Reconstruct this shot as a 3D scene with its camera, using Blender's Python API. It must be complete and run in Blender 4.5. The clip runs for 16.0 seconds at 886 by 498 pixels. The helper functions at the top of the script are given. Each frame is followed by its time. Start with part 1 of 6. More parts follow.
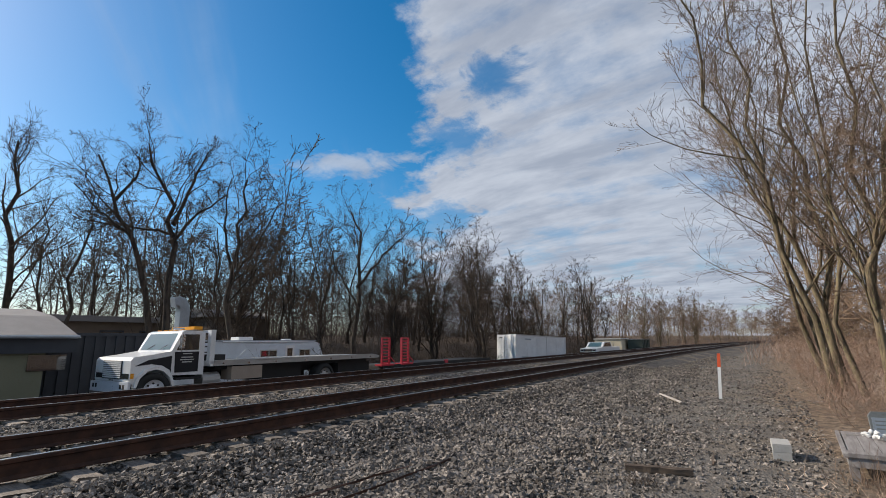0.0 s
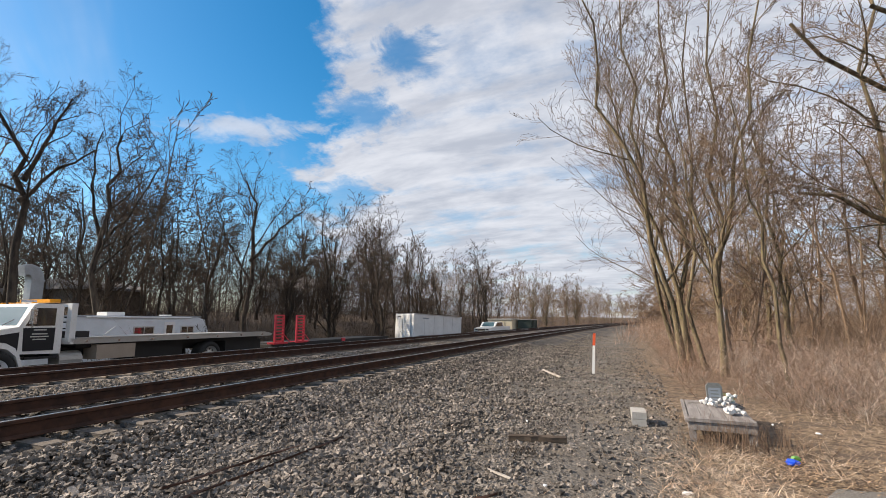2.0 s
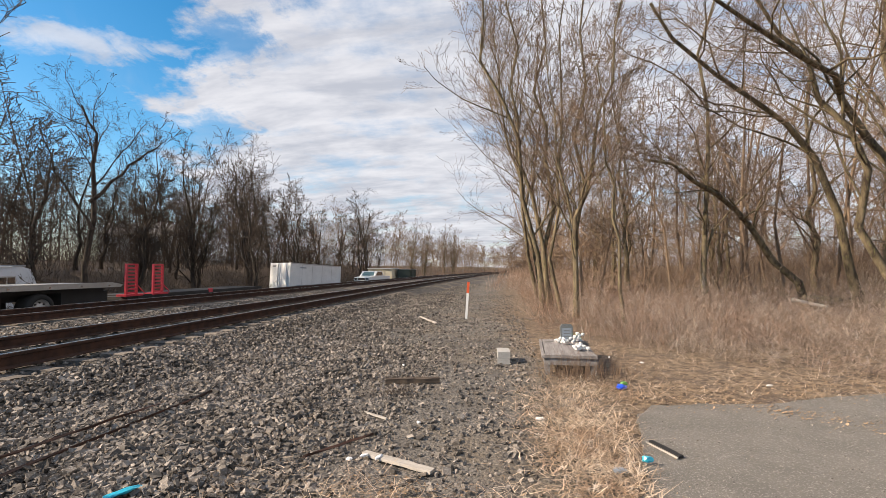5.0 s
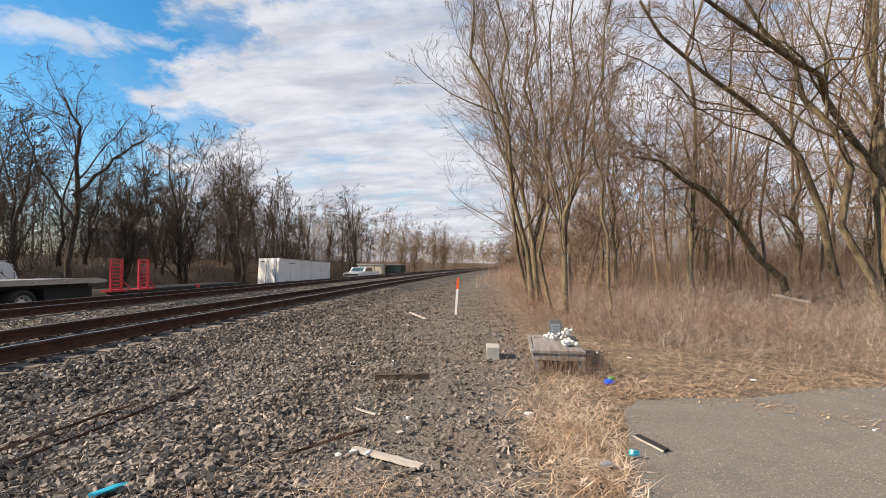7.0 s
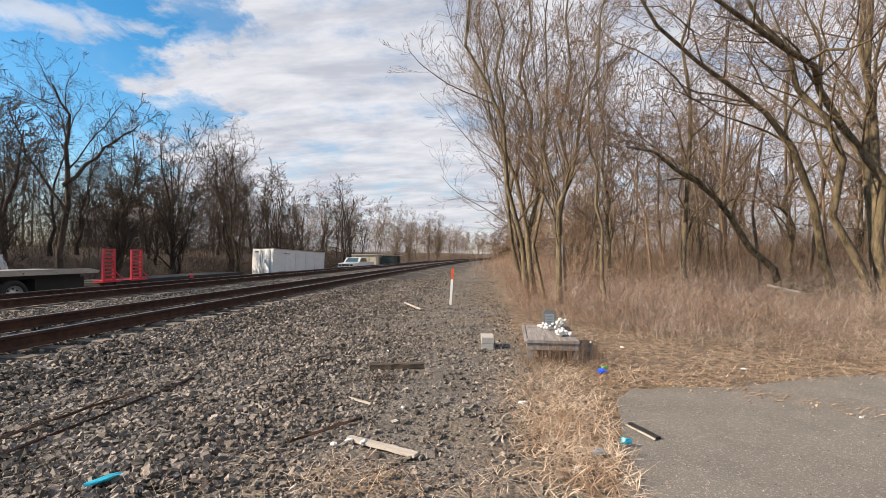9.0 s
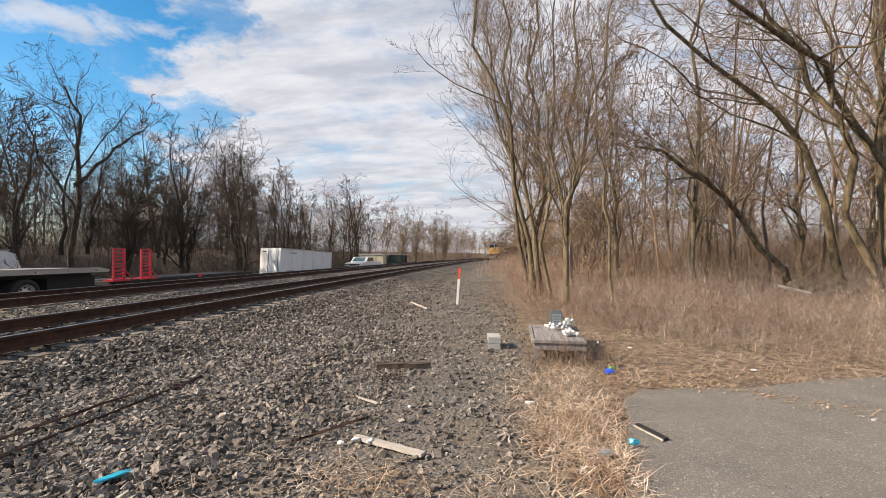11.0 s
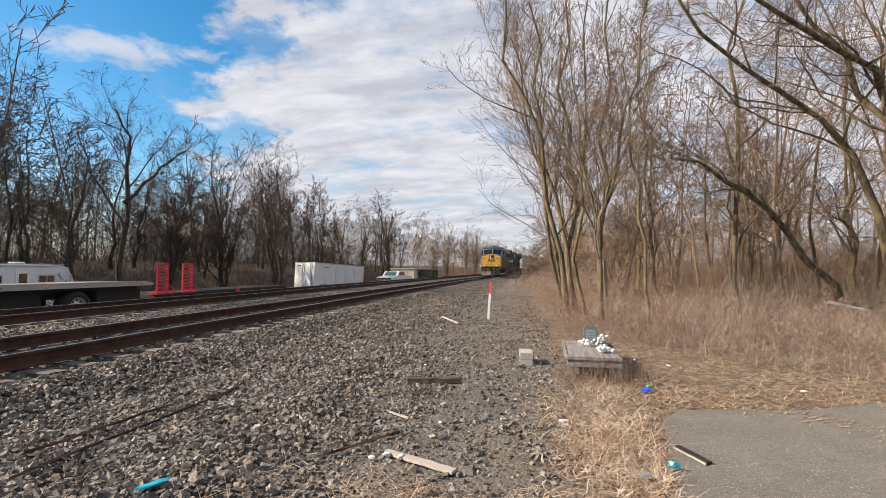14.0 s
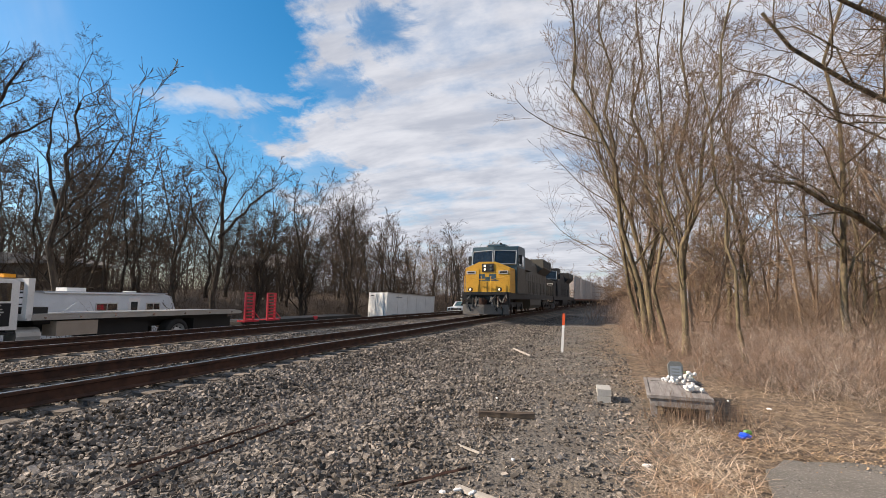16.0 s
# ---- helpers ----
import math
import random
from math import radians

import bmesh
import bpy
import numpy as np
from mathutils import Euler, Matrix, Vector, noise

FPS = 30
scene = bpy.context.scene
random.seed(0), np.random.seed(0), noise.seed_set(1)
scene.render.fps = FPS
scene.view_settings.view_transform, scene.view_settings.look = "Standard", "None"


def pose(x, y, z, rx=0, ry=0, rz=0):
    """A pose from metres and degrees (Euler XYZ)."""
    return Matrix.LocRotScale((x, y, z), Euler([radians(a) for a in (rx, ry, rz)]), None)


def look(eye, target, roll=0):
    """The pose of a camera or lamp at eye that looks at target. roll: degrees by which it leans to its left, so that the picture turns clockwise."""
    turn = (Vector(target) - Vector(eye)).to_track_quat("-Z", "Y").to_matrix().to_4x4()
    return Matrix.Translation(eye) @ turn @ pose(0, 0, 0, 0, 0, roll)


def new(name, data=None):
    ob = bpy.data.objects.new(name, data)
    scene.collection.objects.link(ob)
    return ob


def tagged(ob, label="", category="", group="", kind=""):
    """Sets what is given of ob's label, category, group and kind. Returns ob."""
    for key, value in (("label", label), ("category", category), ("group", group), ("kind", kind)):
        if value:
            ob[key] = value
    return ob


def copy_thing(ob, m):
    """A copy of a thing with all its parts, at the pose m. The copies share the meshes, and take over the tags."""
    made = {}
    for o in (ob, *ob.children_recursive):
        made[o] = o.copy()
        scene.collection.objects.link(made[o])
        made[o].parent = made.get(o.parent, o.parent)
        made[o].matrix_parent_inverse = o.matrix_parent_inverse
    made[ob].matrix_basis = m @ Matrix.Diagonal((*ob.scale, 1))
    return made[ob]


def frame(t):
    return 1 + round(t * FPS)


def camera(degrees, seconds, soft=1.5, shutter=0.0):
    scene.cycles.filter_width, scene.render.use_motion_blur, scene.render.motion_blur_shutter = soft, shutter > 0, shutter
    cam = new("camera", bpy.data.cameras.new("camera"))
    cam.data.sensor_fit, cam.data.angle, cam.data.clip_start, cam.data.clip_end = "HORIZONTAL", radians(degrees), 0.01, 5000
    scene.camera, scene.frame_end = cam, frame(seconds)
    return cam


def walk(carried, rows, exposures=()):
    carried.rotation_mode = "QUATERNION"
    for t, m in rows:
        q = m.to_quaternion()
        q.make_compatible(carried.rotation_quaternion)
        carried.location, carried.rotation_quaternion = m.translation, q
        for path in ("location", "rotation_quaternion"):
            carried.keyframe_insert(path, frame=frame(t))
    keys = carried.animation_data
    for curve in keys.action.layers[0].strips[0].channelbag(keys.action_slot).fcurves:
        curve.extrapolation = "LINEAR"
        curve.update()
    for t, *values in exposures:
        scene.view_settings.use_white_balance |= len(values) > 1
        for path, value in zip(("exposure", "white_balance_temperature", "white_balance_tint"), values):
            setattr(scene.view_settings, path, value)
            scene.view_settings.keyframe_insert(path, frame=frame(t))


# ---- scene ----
cam = camera(87.46, 16.0, soft=0.65)

# seconds, yaw, pitch, roll of a camera held at one standing place
PATH = [
    (0.0, 34.19, 11.38, 0.82),
    (0.5, 30.85, 10.42, 0.46),
    (1.0, 27.92, 9.89, 0.16),
    (1.5, 25.07, 9.51, 0.08),
    (2.0, 21.89, 8.73, 0.15),
    (2.5, 17.98, 7.67, 0.23),
    (3.0, 14.50, 6.59, 0.24),
    (3.5, 11.61, 5.09, 0.24),
    (4.0, 9.51, 3.93, 0.17),
    (4.5, 8.10, 3.09, 0.16),
    (5.0, 7.22, 2.50, 0.16),
    (7.5, 5.72, 1.98, -0.05),
    (8.0, 5.39, 1.93, -0.16),
    (8.5, 5.17, 1.34, -0.12),
    (9.0, 5.30, 0.80, 0.04),
    (11.5, 6.49, 0.76, -0.10),
    (12.0, 6.95, 1.02, -0.11),
    (12.5, 7.52, 1.39, -0.04),
    (13.0, 8.22, 1.76, -0.04),
    (13.5, 9.03, 2.12, -0.05),
    (14.0, 9.95, 2.52, -0.07),
    (14.5, 11.01, 3.19, -0.07),
    (15.0, 12.33, 3.90, -0.08),
    (15.5, 14.69, 4.81, -0.18),
    (16.0, 18.60, 6.22, -0.38),
]
EYE = (0.0, 0.0, 1.5)
walk(cam, [(t, pose(*EYE, 90 + pitch, roll, yaw)) for t, yaw, pitch, roll in PATH],
     exposures=((0.0, 0.28, 6250, 9), (1.5, 0.64, 6600, 10), (4.0, 0.80, 7000, 12), (14.5, 0.80, 7000, 12), (16.0, 0.70, 6850, 12)))

# ---- sky and sun ----
SUN_TO = Vector((-0.90, -0.26, 0.59)).normalized()      # towards the sun
sun = new("sun", bpy.data.lights.new("sun", "SUN"))
sun.data.energy, sun.data.angle, sun.data.color = 5.0, radians(0.6), (1.0, 0.87, 0.71)
sun.matrix_world = look((0, 0, 60), tuple(Vector((0, 0, 60)) - SUN_TO))

world = bpy.data.worlds.new("sky")
scene.world = world
world.use_nodes = True


class Nodes:
    """A short way to write node trees."""

    def __init__(self, tree):
        self.tree = tree

    def add(self, kind, props=(), **inputs):
        node = self.tree.nodes.new(kind)
        for key, value in props:
            if key == "operation":
                node.operation = value
            elif key == "blend_type":
                node.blend_type = value
            elif key == "data_type":
                node.data_type = value
            elif key == "feature":
                node.feature = value
            elif key == "interpolation_type":
                node.interpolation_type = value
        for key, value in inputs.items():
            slot = node.inputs[int(key[1:])] if key[0] == "i" and key[1:].isdigit() else node.inputs[key.replace("_", " ")]
            if isinstance(value, bpy.types.NodeSocket):
                self.tree.links.new(value, slot)
            else:
                slot.default_value = value
        return node

    def math(self, op, a, b=0.0, c=0.0):
        return self.add("ShaderNodeMath", (("operation", op),), i0=a, i1=b, i2=c).outputs[0]

    def noise(self, vector, scale, detail=4.0, rough=0.55, distort=0.0):
        return self.add("ShaderNodeTexNoise", Vector=vector, Scale=scale, Detail=detail, Roughness=rough, Distortion=distort).outputs[0]

    def smooth(self, value, lo, hi, to_lo=0.0, to_hi=1.0):
        return self.add("ShaderNodeMapRange", (("interpolation_type", "SMOOTHSTEP"),), i0=value, i1=lo, i2=hi, i3=to_lo, i4=to_hi).outputs[0]

    def mix(self, fac, a, b, blend="MIX"):
        node = self.add("ShaderNodeMix", (("data_type", "RGBA"), ("blend_type", blend)))
        for i, v in ((0, fac), (6, a), (7, b)):
            if isinstance(v, bpy.types.NodeSocket):
                self.tree.links.new(v, node.inputs[i])
            else:
                node.inputs[i].default_value = v
        return node.outputs[2]


def sky_nodes():
    tree = world.node_tree
    tree.nodes.clear()
    n = Nodes(tree)
    sky = tree.nodes.new("ShaderNodeTexSky")
    sky.sky_type, sky.sun_disc = "NISHITA", False
    sky.sun_elevation = math.asin(SUN_TO.z)
    sky.sun_rotation = math.atan2(SUN_TO.x, SUN_TO.y) % (2 * math.pi)
    sky.air_density, sky.dust_density, sky.ozone_density = 1.0, 0.6, 2.2
    direction = n.add("ShaderNodeTexCoord").outputs["Generated"]
    xyz = n.add("ShaderNodeSeparateXYZ", Vector=direction)
    x, y, z = xyz.outputs
    up = n.math("MAXIMUM", n.math("ADD", z, 0.22), 0.1)
    px, py = n.math("DIVIDE", x, up), n.math("DIVIDE", y, up)
    plane = n.add("ShaderNodeCombineXYZ", X=px, Y=py, Z=0.0).outputs[0]
    az = n.math("ARCTAN2", x, y)
    el = n.math("ARCSINE", z)
    # a sheet of altocumulus whose edge stands in the north-west
    ripple_at = n.add("ShaderNodeCombineXYZ", X=n.math("MULTIPLY", px, 0.8), Y=n.math("MULTIPLY", py, 2.0), Z=3.0).outputs[0]
    big = n.noise(plane, 1.3, 3.0, 0.5)
    puff = n.noise(plane, 4.5, 6.0, 0.6)
    ripple = n.noise(ripple_at, 2.4, 6.0, 0.6, 0.3)
    edge = n.math("ADD", n.math("MULTIPLY", n.math("ADD", az, 0.685), 1.7), n.math("MULTIPLY", n.math("SUBTRACT", big, 0.5), 0.35))
    sheet = n.smooth(n.math("ADD", edge, n.math("MULTIPLY", n.math("SUBTRACT", puff, 0.5), 0.75)), -0.02, 0.12)
    sheet = n.math("MULTIPLY", sheet, n.smooth(az, 2.3, 3.1, 1.0, 0.0))
    holes = n.smooth(n.math("ADD", n.math("MULTIPLY", ripple, 0.55), n.math("MULTIPLY", puff, 0.45)), 0.34, 0.52)
    cover = n.math("MULTIPLY", sheet, n.math("ADD", 0.52, n.math("MULTIPLY", holes, 0.46)))

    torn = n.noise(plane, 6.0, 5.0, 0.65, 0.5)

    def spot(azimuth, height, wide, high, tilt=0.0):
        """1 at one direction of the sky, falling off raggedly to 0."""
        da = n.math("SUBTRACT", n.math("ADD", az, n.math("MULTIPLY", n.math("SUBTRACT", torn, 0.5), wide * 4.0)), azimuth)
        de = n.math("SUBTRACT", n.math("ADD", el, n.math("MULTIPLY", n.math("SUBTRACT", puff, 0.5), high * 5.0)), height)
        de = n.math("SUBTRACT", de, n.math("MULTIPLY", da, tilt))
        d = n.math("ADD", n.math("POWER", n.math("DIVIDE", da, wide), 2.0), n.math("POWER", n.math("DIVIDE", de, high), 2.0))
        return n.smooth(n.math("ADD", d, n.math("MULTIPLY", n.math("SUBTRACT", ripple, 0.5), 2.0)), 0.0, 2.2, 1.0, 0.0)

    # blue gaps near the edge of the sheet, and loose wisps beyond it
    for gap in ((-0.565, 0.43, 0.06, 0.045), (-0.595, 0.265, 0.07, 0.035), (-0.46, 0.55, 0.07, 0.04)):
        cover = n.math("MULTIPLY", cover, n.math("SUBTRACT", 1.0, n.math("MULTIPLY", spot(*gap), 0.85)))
    for wisp in ((-0.79, 0.375, 0.11, 0.022, 0.10),):
        cover = n.math("MAXIMUM", cover, n.math("MULTIPLY", spot(*wisp), 0.75))
    wisp_at = n.add("ShaderNodeCombineXYZ", X=n.math("ADD", px, py), Y=n.math("MULTIPLY", n.math("SUBTRACT", py, px), 0.2), Z=7.0).outputs[0]
    wisps = n.math("MULTIPLY", n.smooth(n.noise(wisp_at, 1.7, 5.0, 0.6, 0.4), 0.52, 0.8), 0.3)
    cover = n.math("MAXIMUM", cover, wisps)
    haze = n.smooth(z, 0.0, 0.22, 0.45, 0.0)
    shade = n.noise(ripple_at, 3.1, 5.0, 0.6, 0.2)
    white = n.mix(n.smooth(shade, 0.3, 0.7), (6.2, 6.8, 8.1, 1), (9.5, 10.0, 11.1, 1))
    blue = n.add("ShaderNodeHueSaturation", Hue=0.492, Saturation=1.45, Value=2.1, Color=sky.outputs[0]).outputs[0]
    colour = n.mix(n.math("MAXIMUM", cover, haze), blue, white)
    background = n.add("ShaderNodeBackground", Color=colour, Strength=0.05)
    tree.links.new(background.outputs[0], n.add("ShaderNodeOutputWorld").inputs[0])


sky_nodes()


# ---- materials ----
MATERIALS = {}


def material(name, colours, rough=0.8, metal=0.0, scale=8.0, fine=60.0, bump=0.3, bump_scale=40.0, spread=0.0, stretch=(1, 1, 1), distance=0.01, island=False, coat=0.0):
    """A surface of two or three colours mixed by noise at two scales, with fine relief; spread varies it from object to object."""
    if name in MATERIALS:
        return MATERIALS[name]
    mat = bpy.data.materials.new(name)
    mat.use_nodes = True
    tree = mat.node_tree
    n = Nodes(tree)
    shader = tree.nodes["Principled BSDF"]
    where = n.add("ShaderNodeTexCoord").outputs["Object"]
    where = n.add("ShaderNodeMapping", Vector=where, Scale=stretch).outputs[0]
    big, small = n.noise(where, scale, 4.0), n.noise(where, fine, 3.0)
    cols = [(*c, 1) for c in colours]
    colour = n.mix(n.smooth(big, 0.32, 0.68), cols[0], cols[1])
    if len(cols) > 2:
        colour = n.mix(n.smooth(small, 0.52, 0.74), colour, cols[2])
    grain = n.math("ADD", 0.82, n.math("MULTIPLY", small, 0.36))
    if spread:
        rnd = n.add("ShaderNodeNewGeometry").outputs["Random Per Island"] if island else n.add("ShaderNodeObjectInfo").outputs["Random"]
        grain = n.math("MULTIPLY", grain, n.math("ADD", 1 - spread, n.math("MULTIPLY", rnd, 2 * spread)))
    colour = n.mix(1.0, colour, n.add("ShaderNodeCombineColor", i0=grain, i1=grain, i2=grain).outputs[0], "MULTIPLY")
    tree.links.new(colour, shader.inputs["Base Color"])
    tree.links.new(n.math("ADD", rough - 0.08, n.math("MULTIPLY", big, 0.16)), shader.inputs["Roughness"])
    shader.inputs["Metallic"].default_value = metal
    shader.inputs["Coat Weight"].default_value = coat
    if bump:
        relief = n.add("ShaderNodeBump", Strength=bump, Distance=distance, Height=n.noise(where, bump_scale, 4.0, 0.6)).outputs[0]
        tree.links.new(relief, shader.inputs["Normal"])
    MATERIALS[name] = mat
    return mat


BALLAST = material("ballast", [(0.085, 0.078, 0.072), (0.15, 0.14, 0.13), (0.24, 0.225, 0.21)], 0.9, scale=1.2, fine=38, bump=1.0, bump_scale=28, distance=0.05)
STONE = material("ballast_stone", [(0.092, 0.076, 0.062), (0.195, 0.168, 0.143), (0.34, 0.30, 0.26)], 0.9, scale=2.0, fine=70, bump=0.3, bump_scale=60, spread=0.75, island=True)
RAIL_SIDE = material("rusty_rail_steel", [(0.026, 0.0105, 0.006), (0.065, 0.027, 0.015)], 0.85, scale=6, fine=50, bump=0.3)
RAIL_TOP = material("worn_rail_head", [(0.42, 0.40, 0.38), (0.55, 0.53, 0.5)], 0.35, 1.0, scale=5, fine=80, bump=0.05)
TIE = material("weathered_tie_wood", [(0.084, 0.0665, 0.0525), (0.182, 0.1505, 0.1225), (0.231, 0.196, 0.161)], 0.9, scale=4, fine=30, bump=0.6, bump_scale=14, spread=0.3, stretch=(0.4, 6, 3))
ASPHALT = material("worn_asphalt", [(0.135, 0.123, 0.106), (0.168, 0.152, 0.132), (0.33, 0.30, 0.265)], 0.94, scale=2.5, fine=80, bump=0.9, bump_scale=95, distance=0.012)
BARK_GREY = material("grey_bark", [(0.0585, 0.0414, 0.0261), (0.2115, 0.162, 0.099), (0.153, 0.1395, 0.054)], 0.95, scale=7, fine=30, bump=1.0, bump_scale=26, stretch=(1, 1, 0.25), distance=0.03, spread=0.2)
# darker copy of the bark: shade of the backlit western trees as colour
BARK_BACKLIT = material("backlit_bark", [(0.022, 0.0155, 0.011), (0.065, 0.048, 0.034)], 0.95, scale=7, fine=30, bump=1.0, bump_scale=26, stretch=(1, 1, 0.25), distance=0.03, spread=0.25)
TWIG_GREY = material("grey_twigs", [(0.115, 0.074, 0.05), (0.235, 0.163, 0.108)], 0.9, scale=0.6, fine=9, bump=0, spread=0.3)
# darker twigs: western trees' shade as colour; a dark weed tuft shares it
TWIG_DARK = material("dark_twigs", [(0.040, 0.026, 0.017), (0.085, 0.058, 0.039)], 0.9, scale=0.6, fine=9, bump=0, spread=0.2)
BRUSH = material("dry_brush_stems", [(0.19, 0.108, 0.072), (0.34, 0.24, 0.175), (0.42, 0.365, 0.305)], 0.9, scale=0.9, fine=2.2, bump=0, spread=0.62, island=True)
BRUSH_PALE = material("pale_brush_stems", [(0.19, 0.125, 0.092), (0.35, 0.275, 0.22), (0.47, 0.425, 0.37)], 0.9, scale=0.9, fine=2.2, bump=0, spread=0.62, island=True)
STRAW = material("dry_straw", [(0.29, 0.19, 0.12), (0.51, 0.40, 0.295), (0.62, 0.525, 0.425)], 0.85, scale=2.5, fine=9, bump=0, spread=0.5, island=True)
LEAF_LITTER = material("dead_leaves", [(0.2025, 0.1237, 0.0675), (0.3225, 0.225, 0.1387)], 0.85, scale=1.0, fine=8, bump=0, spread=0.4, island=True)


# ---- building blocks ----
def array_mesh(name, verts, quads, mat, smooth=False):
    """A mesh from numpy arrays of vertices and equal-sided faces."""
    data = bpy.data.meshes.new(name)
    verts, quads = np.asarray(verts, np.float32), np.asarray(quads, np.int32)
    k = quads.shape[1]
    data.vertices.add(len(verts))
    data.vertices.foreach_set("co", verts.ravel())
    data.loops.add(quads.size)
    data.loops.foreach_set("vertex_index", quads.ravel())
    data.polygons.add(len(quads))
    data.polygons.foreach_set("loop_start", np.arange(0, quads.size, k, dtype=np.int32))
    data.update(calc_edges=True)
    data.validate()
    data.polygons.foreach_set("use_smooth", np.full(len(data.polygons), smooth))
    data.materials.append(mat)
    return data


def part(name, bm, mat, parent=None, label="", smooth=False, bevel=0.0):
    """Links a bmesh as one mesh object under a thing or a part."""
    if bevel:
        edges = [e for e in bm.edges if len(e.link_faces) == 2 and e.calc_face_angle(0) > 0.5]
        bmesh.ops.bevel(bm, geom=edges, offset=bevel, segments=2, affect="EDGES", profile=0.5, clamp_overlap=True)
    bmesh.ops.recalc_face_normals(bm, faces=bm.faces)
    data = bpy.data.meshes.new(name)
    bm.to_mesh(data)
    bm.free()
    data.materials.append(mat)
    if smooth:
        data.polygons.foreach_set("use_smooth", [True] * len(data.polygons))
    ob = new(name, data)
    if parent:
        ob.parent = parent
    if label:
        tagged(ob, label)
    return ob


def box(x0, x1, y0, y1, z0, z1, bm=None):
    bm = bm or bmesh.new()
    v = [bm.verts.new(p) for p in ((x0, y0, z0), (x1, y0, z0), (x1, y1, z0), (x0, y1, z0), (x0, y0, z1), (x1, y0, z1), (x1, y1, z1), (x0, y1, z1))]
    for f in ((0, 3, 2, 1), (4, 5, 6, 7), (0, 1, 5, 4), (1, 2, 6, 5), (2, 3, 7, 6), (3, 0, 4, 7)):
        bm.faces.new([v[i] for i in f])
    return bm


def prism(profile, axis, a, b, bm=None):
    """A closed outline pushed along an axis from a to b: 'x' takes (y, z), 'y' takes (x, z), 'z' takes (x, y)."""
    bm = bm or bmesh.new()
    put = {"x": lambda p, s: (s, p[0], p[1]), "y": lambda p, s: (p[0], s, p[1]), "z": lambda p, s: (p[0], p[1], s)}[axis]
    lo, hi = [bm.verts.new(put(p, a)) for p in profile], [bm.verts.new(put(p, b)) for p in profile]
    bm.faces.new(lo), bm.faces.new(hi)
    for i in range(len(profile)):
        j = (i + 1) % len(profile)
        bm.faces.new((lo[i], lo[j], hi[j], hi[i]))
    return bm


def rod(a, b, r, sides=8, r2=None, bm=None):
    bm = bm or bmesh.new()
    a, b = Vector(a), Vector(b)
    turn = (b - a).to_track_quat("Z", "Y").to_matrix()
    rings = []
    for p, rr in ((a, r), (b, r if r2 is None else r2)):
        rings.append([bm.verts.new(p + turn @ Vector((rr * math.cos(2 * math.pi * k / sides), rr * math.sin(2 * math.pi * k / sides), 0))) for k in range(sides)])
    for k in range(sides):
        j = (k + 1) % sides
        bm.faces.new((rings[0][k], rings[0][j], rings[1][j], rings[1][k]))
    bm.faces.new(rings[0][::-1]), bm.faces.new(rings[1])
    return bm


def thing(name, label, category, at=None, group="", kind=""):
    ob = new(name)
    if at is not None:
        ob.matrix_basis = at
    return tagged(ob, label, category, group, kind)


# ---- lie of the land ----
NEAR_X, FAR_X, RAIL_NEAR, RAIL_FAR = -6.70, -10.95, 0.50, 0.57


def bend(y):
    """How far the line swings to the east of its straight course."""
    return 0.00043 * (np.minimum(np.asarray(y, float), 260.0) - 9.0) ** 2 + np.maximum(np.asarray(y, float) - 260.0, 0) * 0.216


def land(x, y):
    """Height of the ground."""
    u = np.asarray(x, float) - bend(y)
    y = np.asarray(y, float)
    bank = np.clip((y - 13) / 6, 0, 1) * np.interp(u, [-400, -60, -34, -27, -23.6], [1.0, 1.6, 1.6, 1.1, 0.0])
    waves = np.where((u > -3.2) & (u < 0.6), 0.008, 0.0) * (np.sin(u * 1.7 + y * 0.6) + np.sin(y * 1.1 - u * 0.8))
    z = bank + waves + np.interp(u, [-400, -60, -28, -20, -14, -13.2, -12.6, -12.3, -9.5, -8.9, -8.4, -5.3, -5.1, -4.35, -3.2, -2.2, 4, 12, 18, 30, 60, 400],
                  [3.0, 1.5, 0.3, -0.7, -0.35, -0.30, 0.05, 0.33, 0.34, 0.30, 0.27, 0.26, 0.23, 0.06, 0.015, 0.0, 0.02, 0.15, 0.9, 2.0, 2.8, 4.0])
    return z


def ground_sheet():
    us = np.r_[-1500, -700, -300, -120, -70, -45, np.arange(-34, -14, 1.0), np.arange(-14, -2, 0.12), np.arange(-2, 6, 0.16), np.arange(6, 16, 0.6), np.arange(16, 34, 2.5), 45, 70, 120, 300, 700, 1500]
    ys = np.r_[-1500, -600, -200, -80, -40, -20, np.arange(-12, 0, 0.6), np.arange(0, 16, 0.16), np.arange(16, 40, 0.5), np.arange(40, 120, 2.5), np.arange(120, 300, 8), 340, 420, 600, 1000, 2000]
    u, y = np.meshgrid(us, ys)
    z = land(u + bend(y), y)
    rng = np.random.default_rng(4)
    near = np.clip(1.2 - np.abs(y - 8) / 40, 0, 1) * (np.abs(u + 3) < 12)
    z = z + near * (0.012 * rng.standard_normal(z.shape) * (u < -2.4) + 0.006 * rng.standard_normal(z.shape) * (u < 0.6))
    x = u + np.where(np.abs(y) < 400, bend(y), bend(400))
    nx, ny = len(us), len(ys)
    i = np.arange((ny - 1) * (nx - 1))
    r, c = i // (nx - 1), i % (nx - 1)
    a = r * nx + c
    data = array_mesh("ground", np.stack([x, y, z], -1).reshape(-1, 3), np.stack([a, a + 1, a + nx + 1, a + nx], -1), GROUND, True)
    return tagged(new("ground", data), "grey gravel yard with ballast darkened as gap shade, dirt and dry grass", "ground", kind="structure")


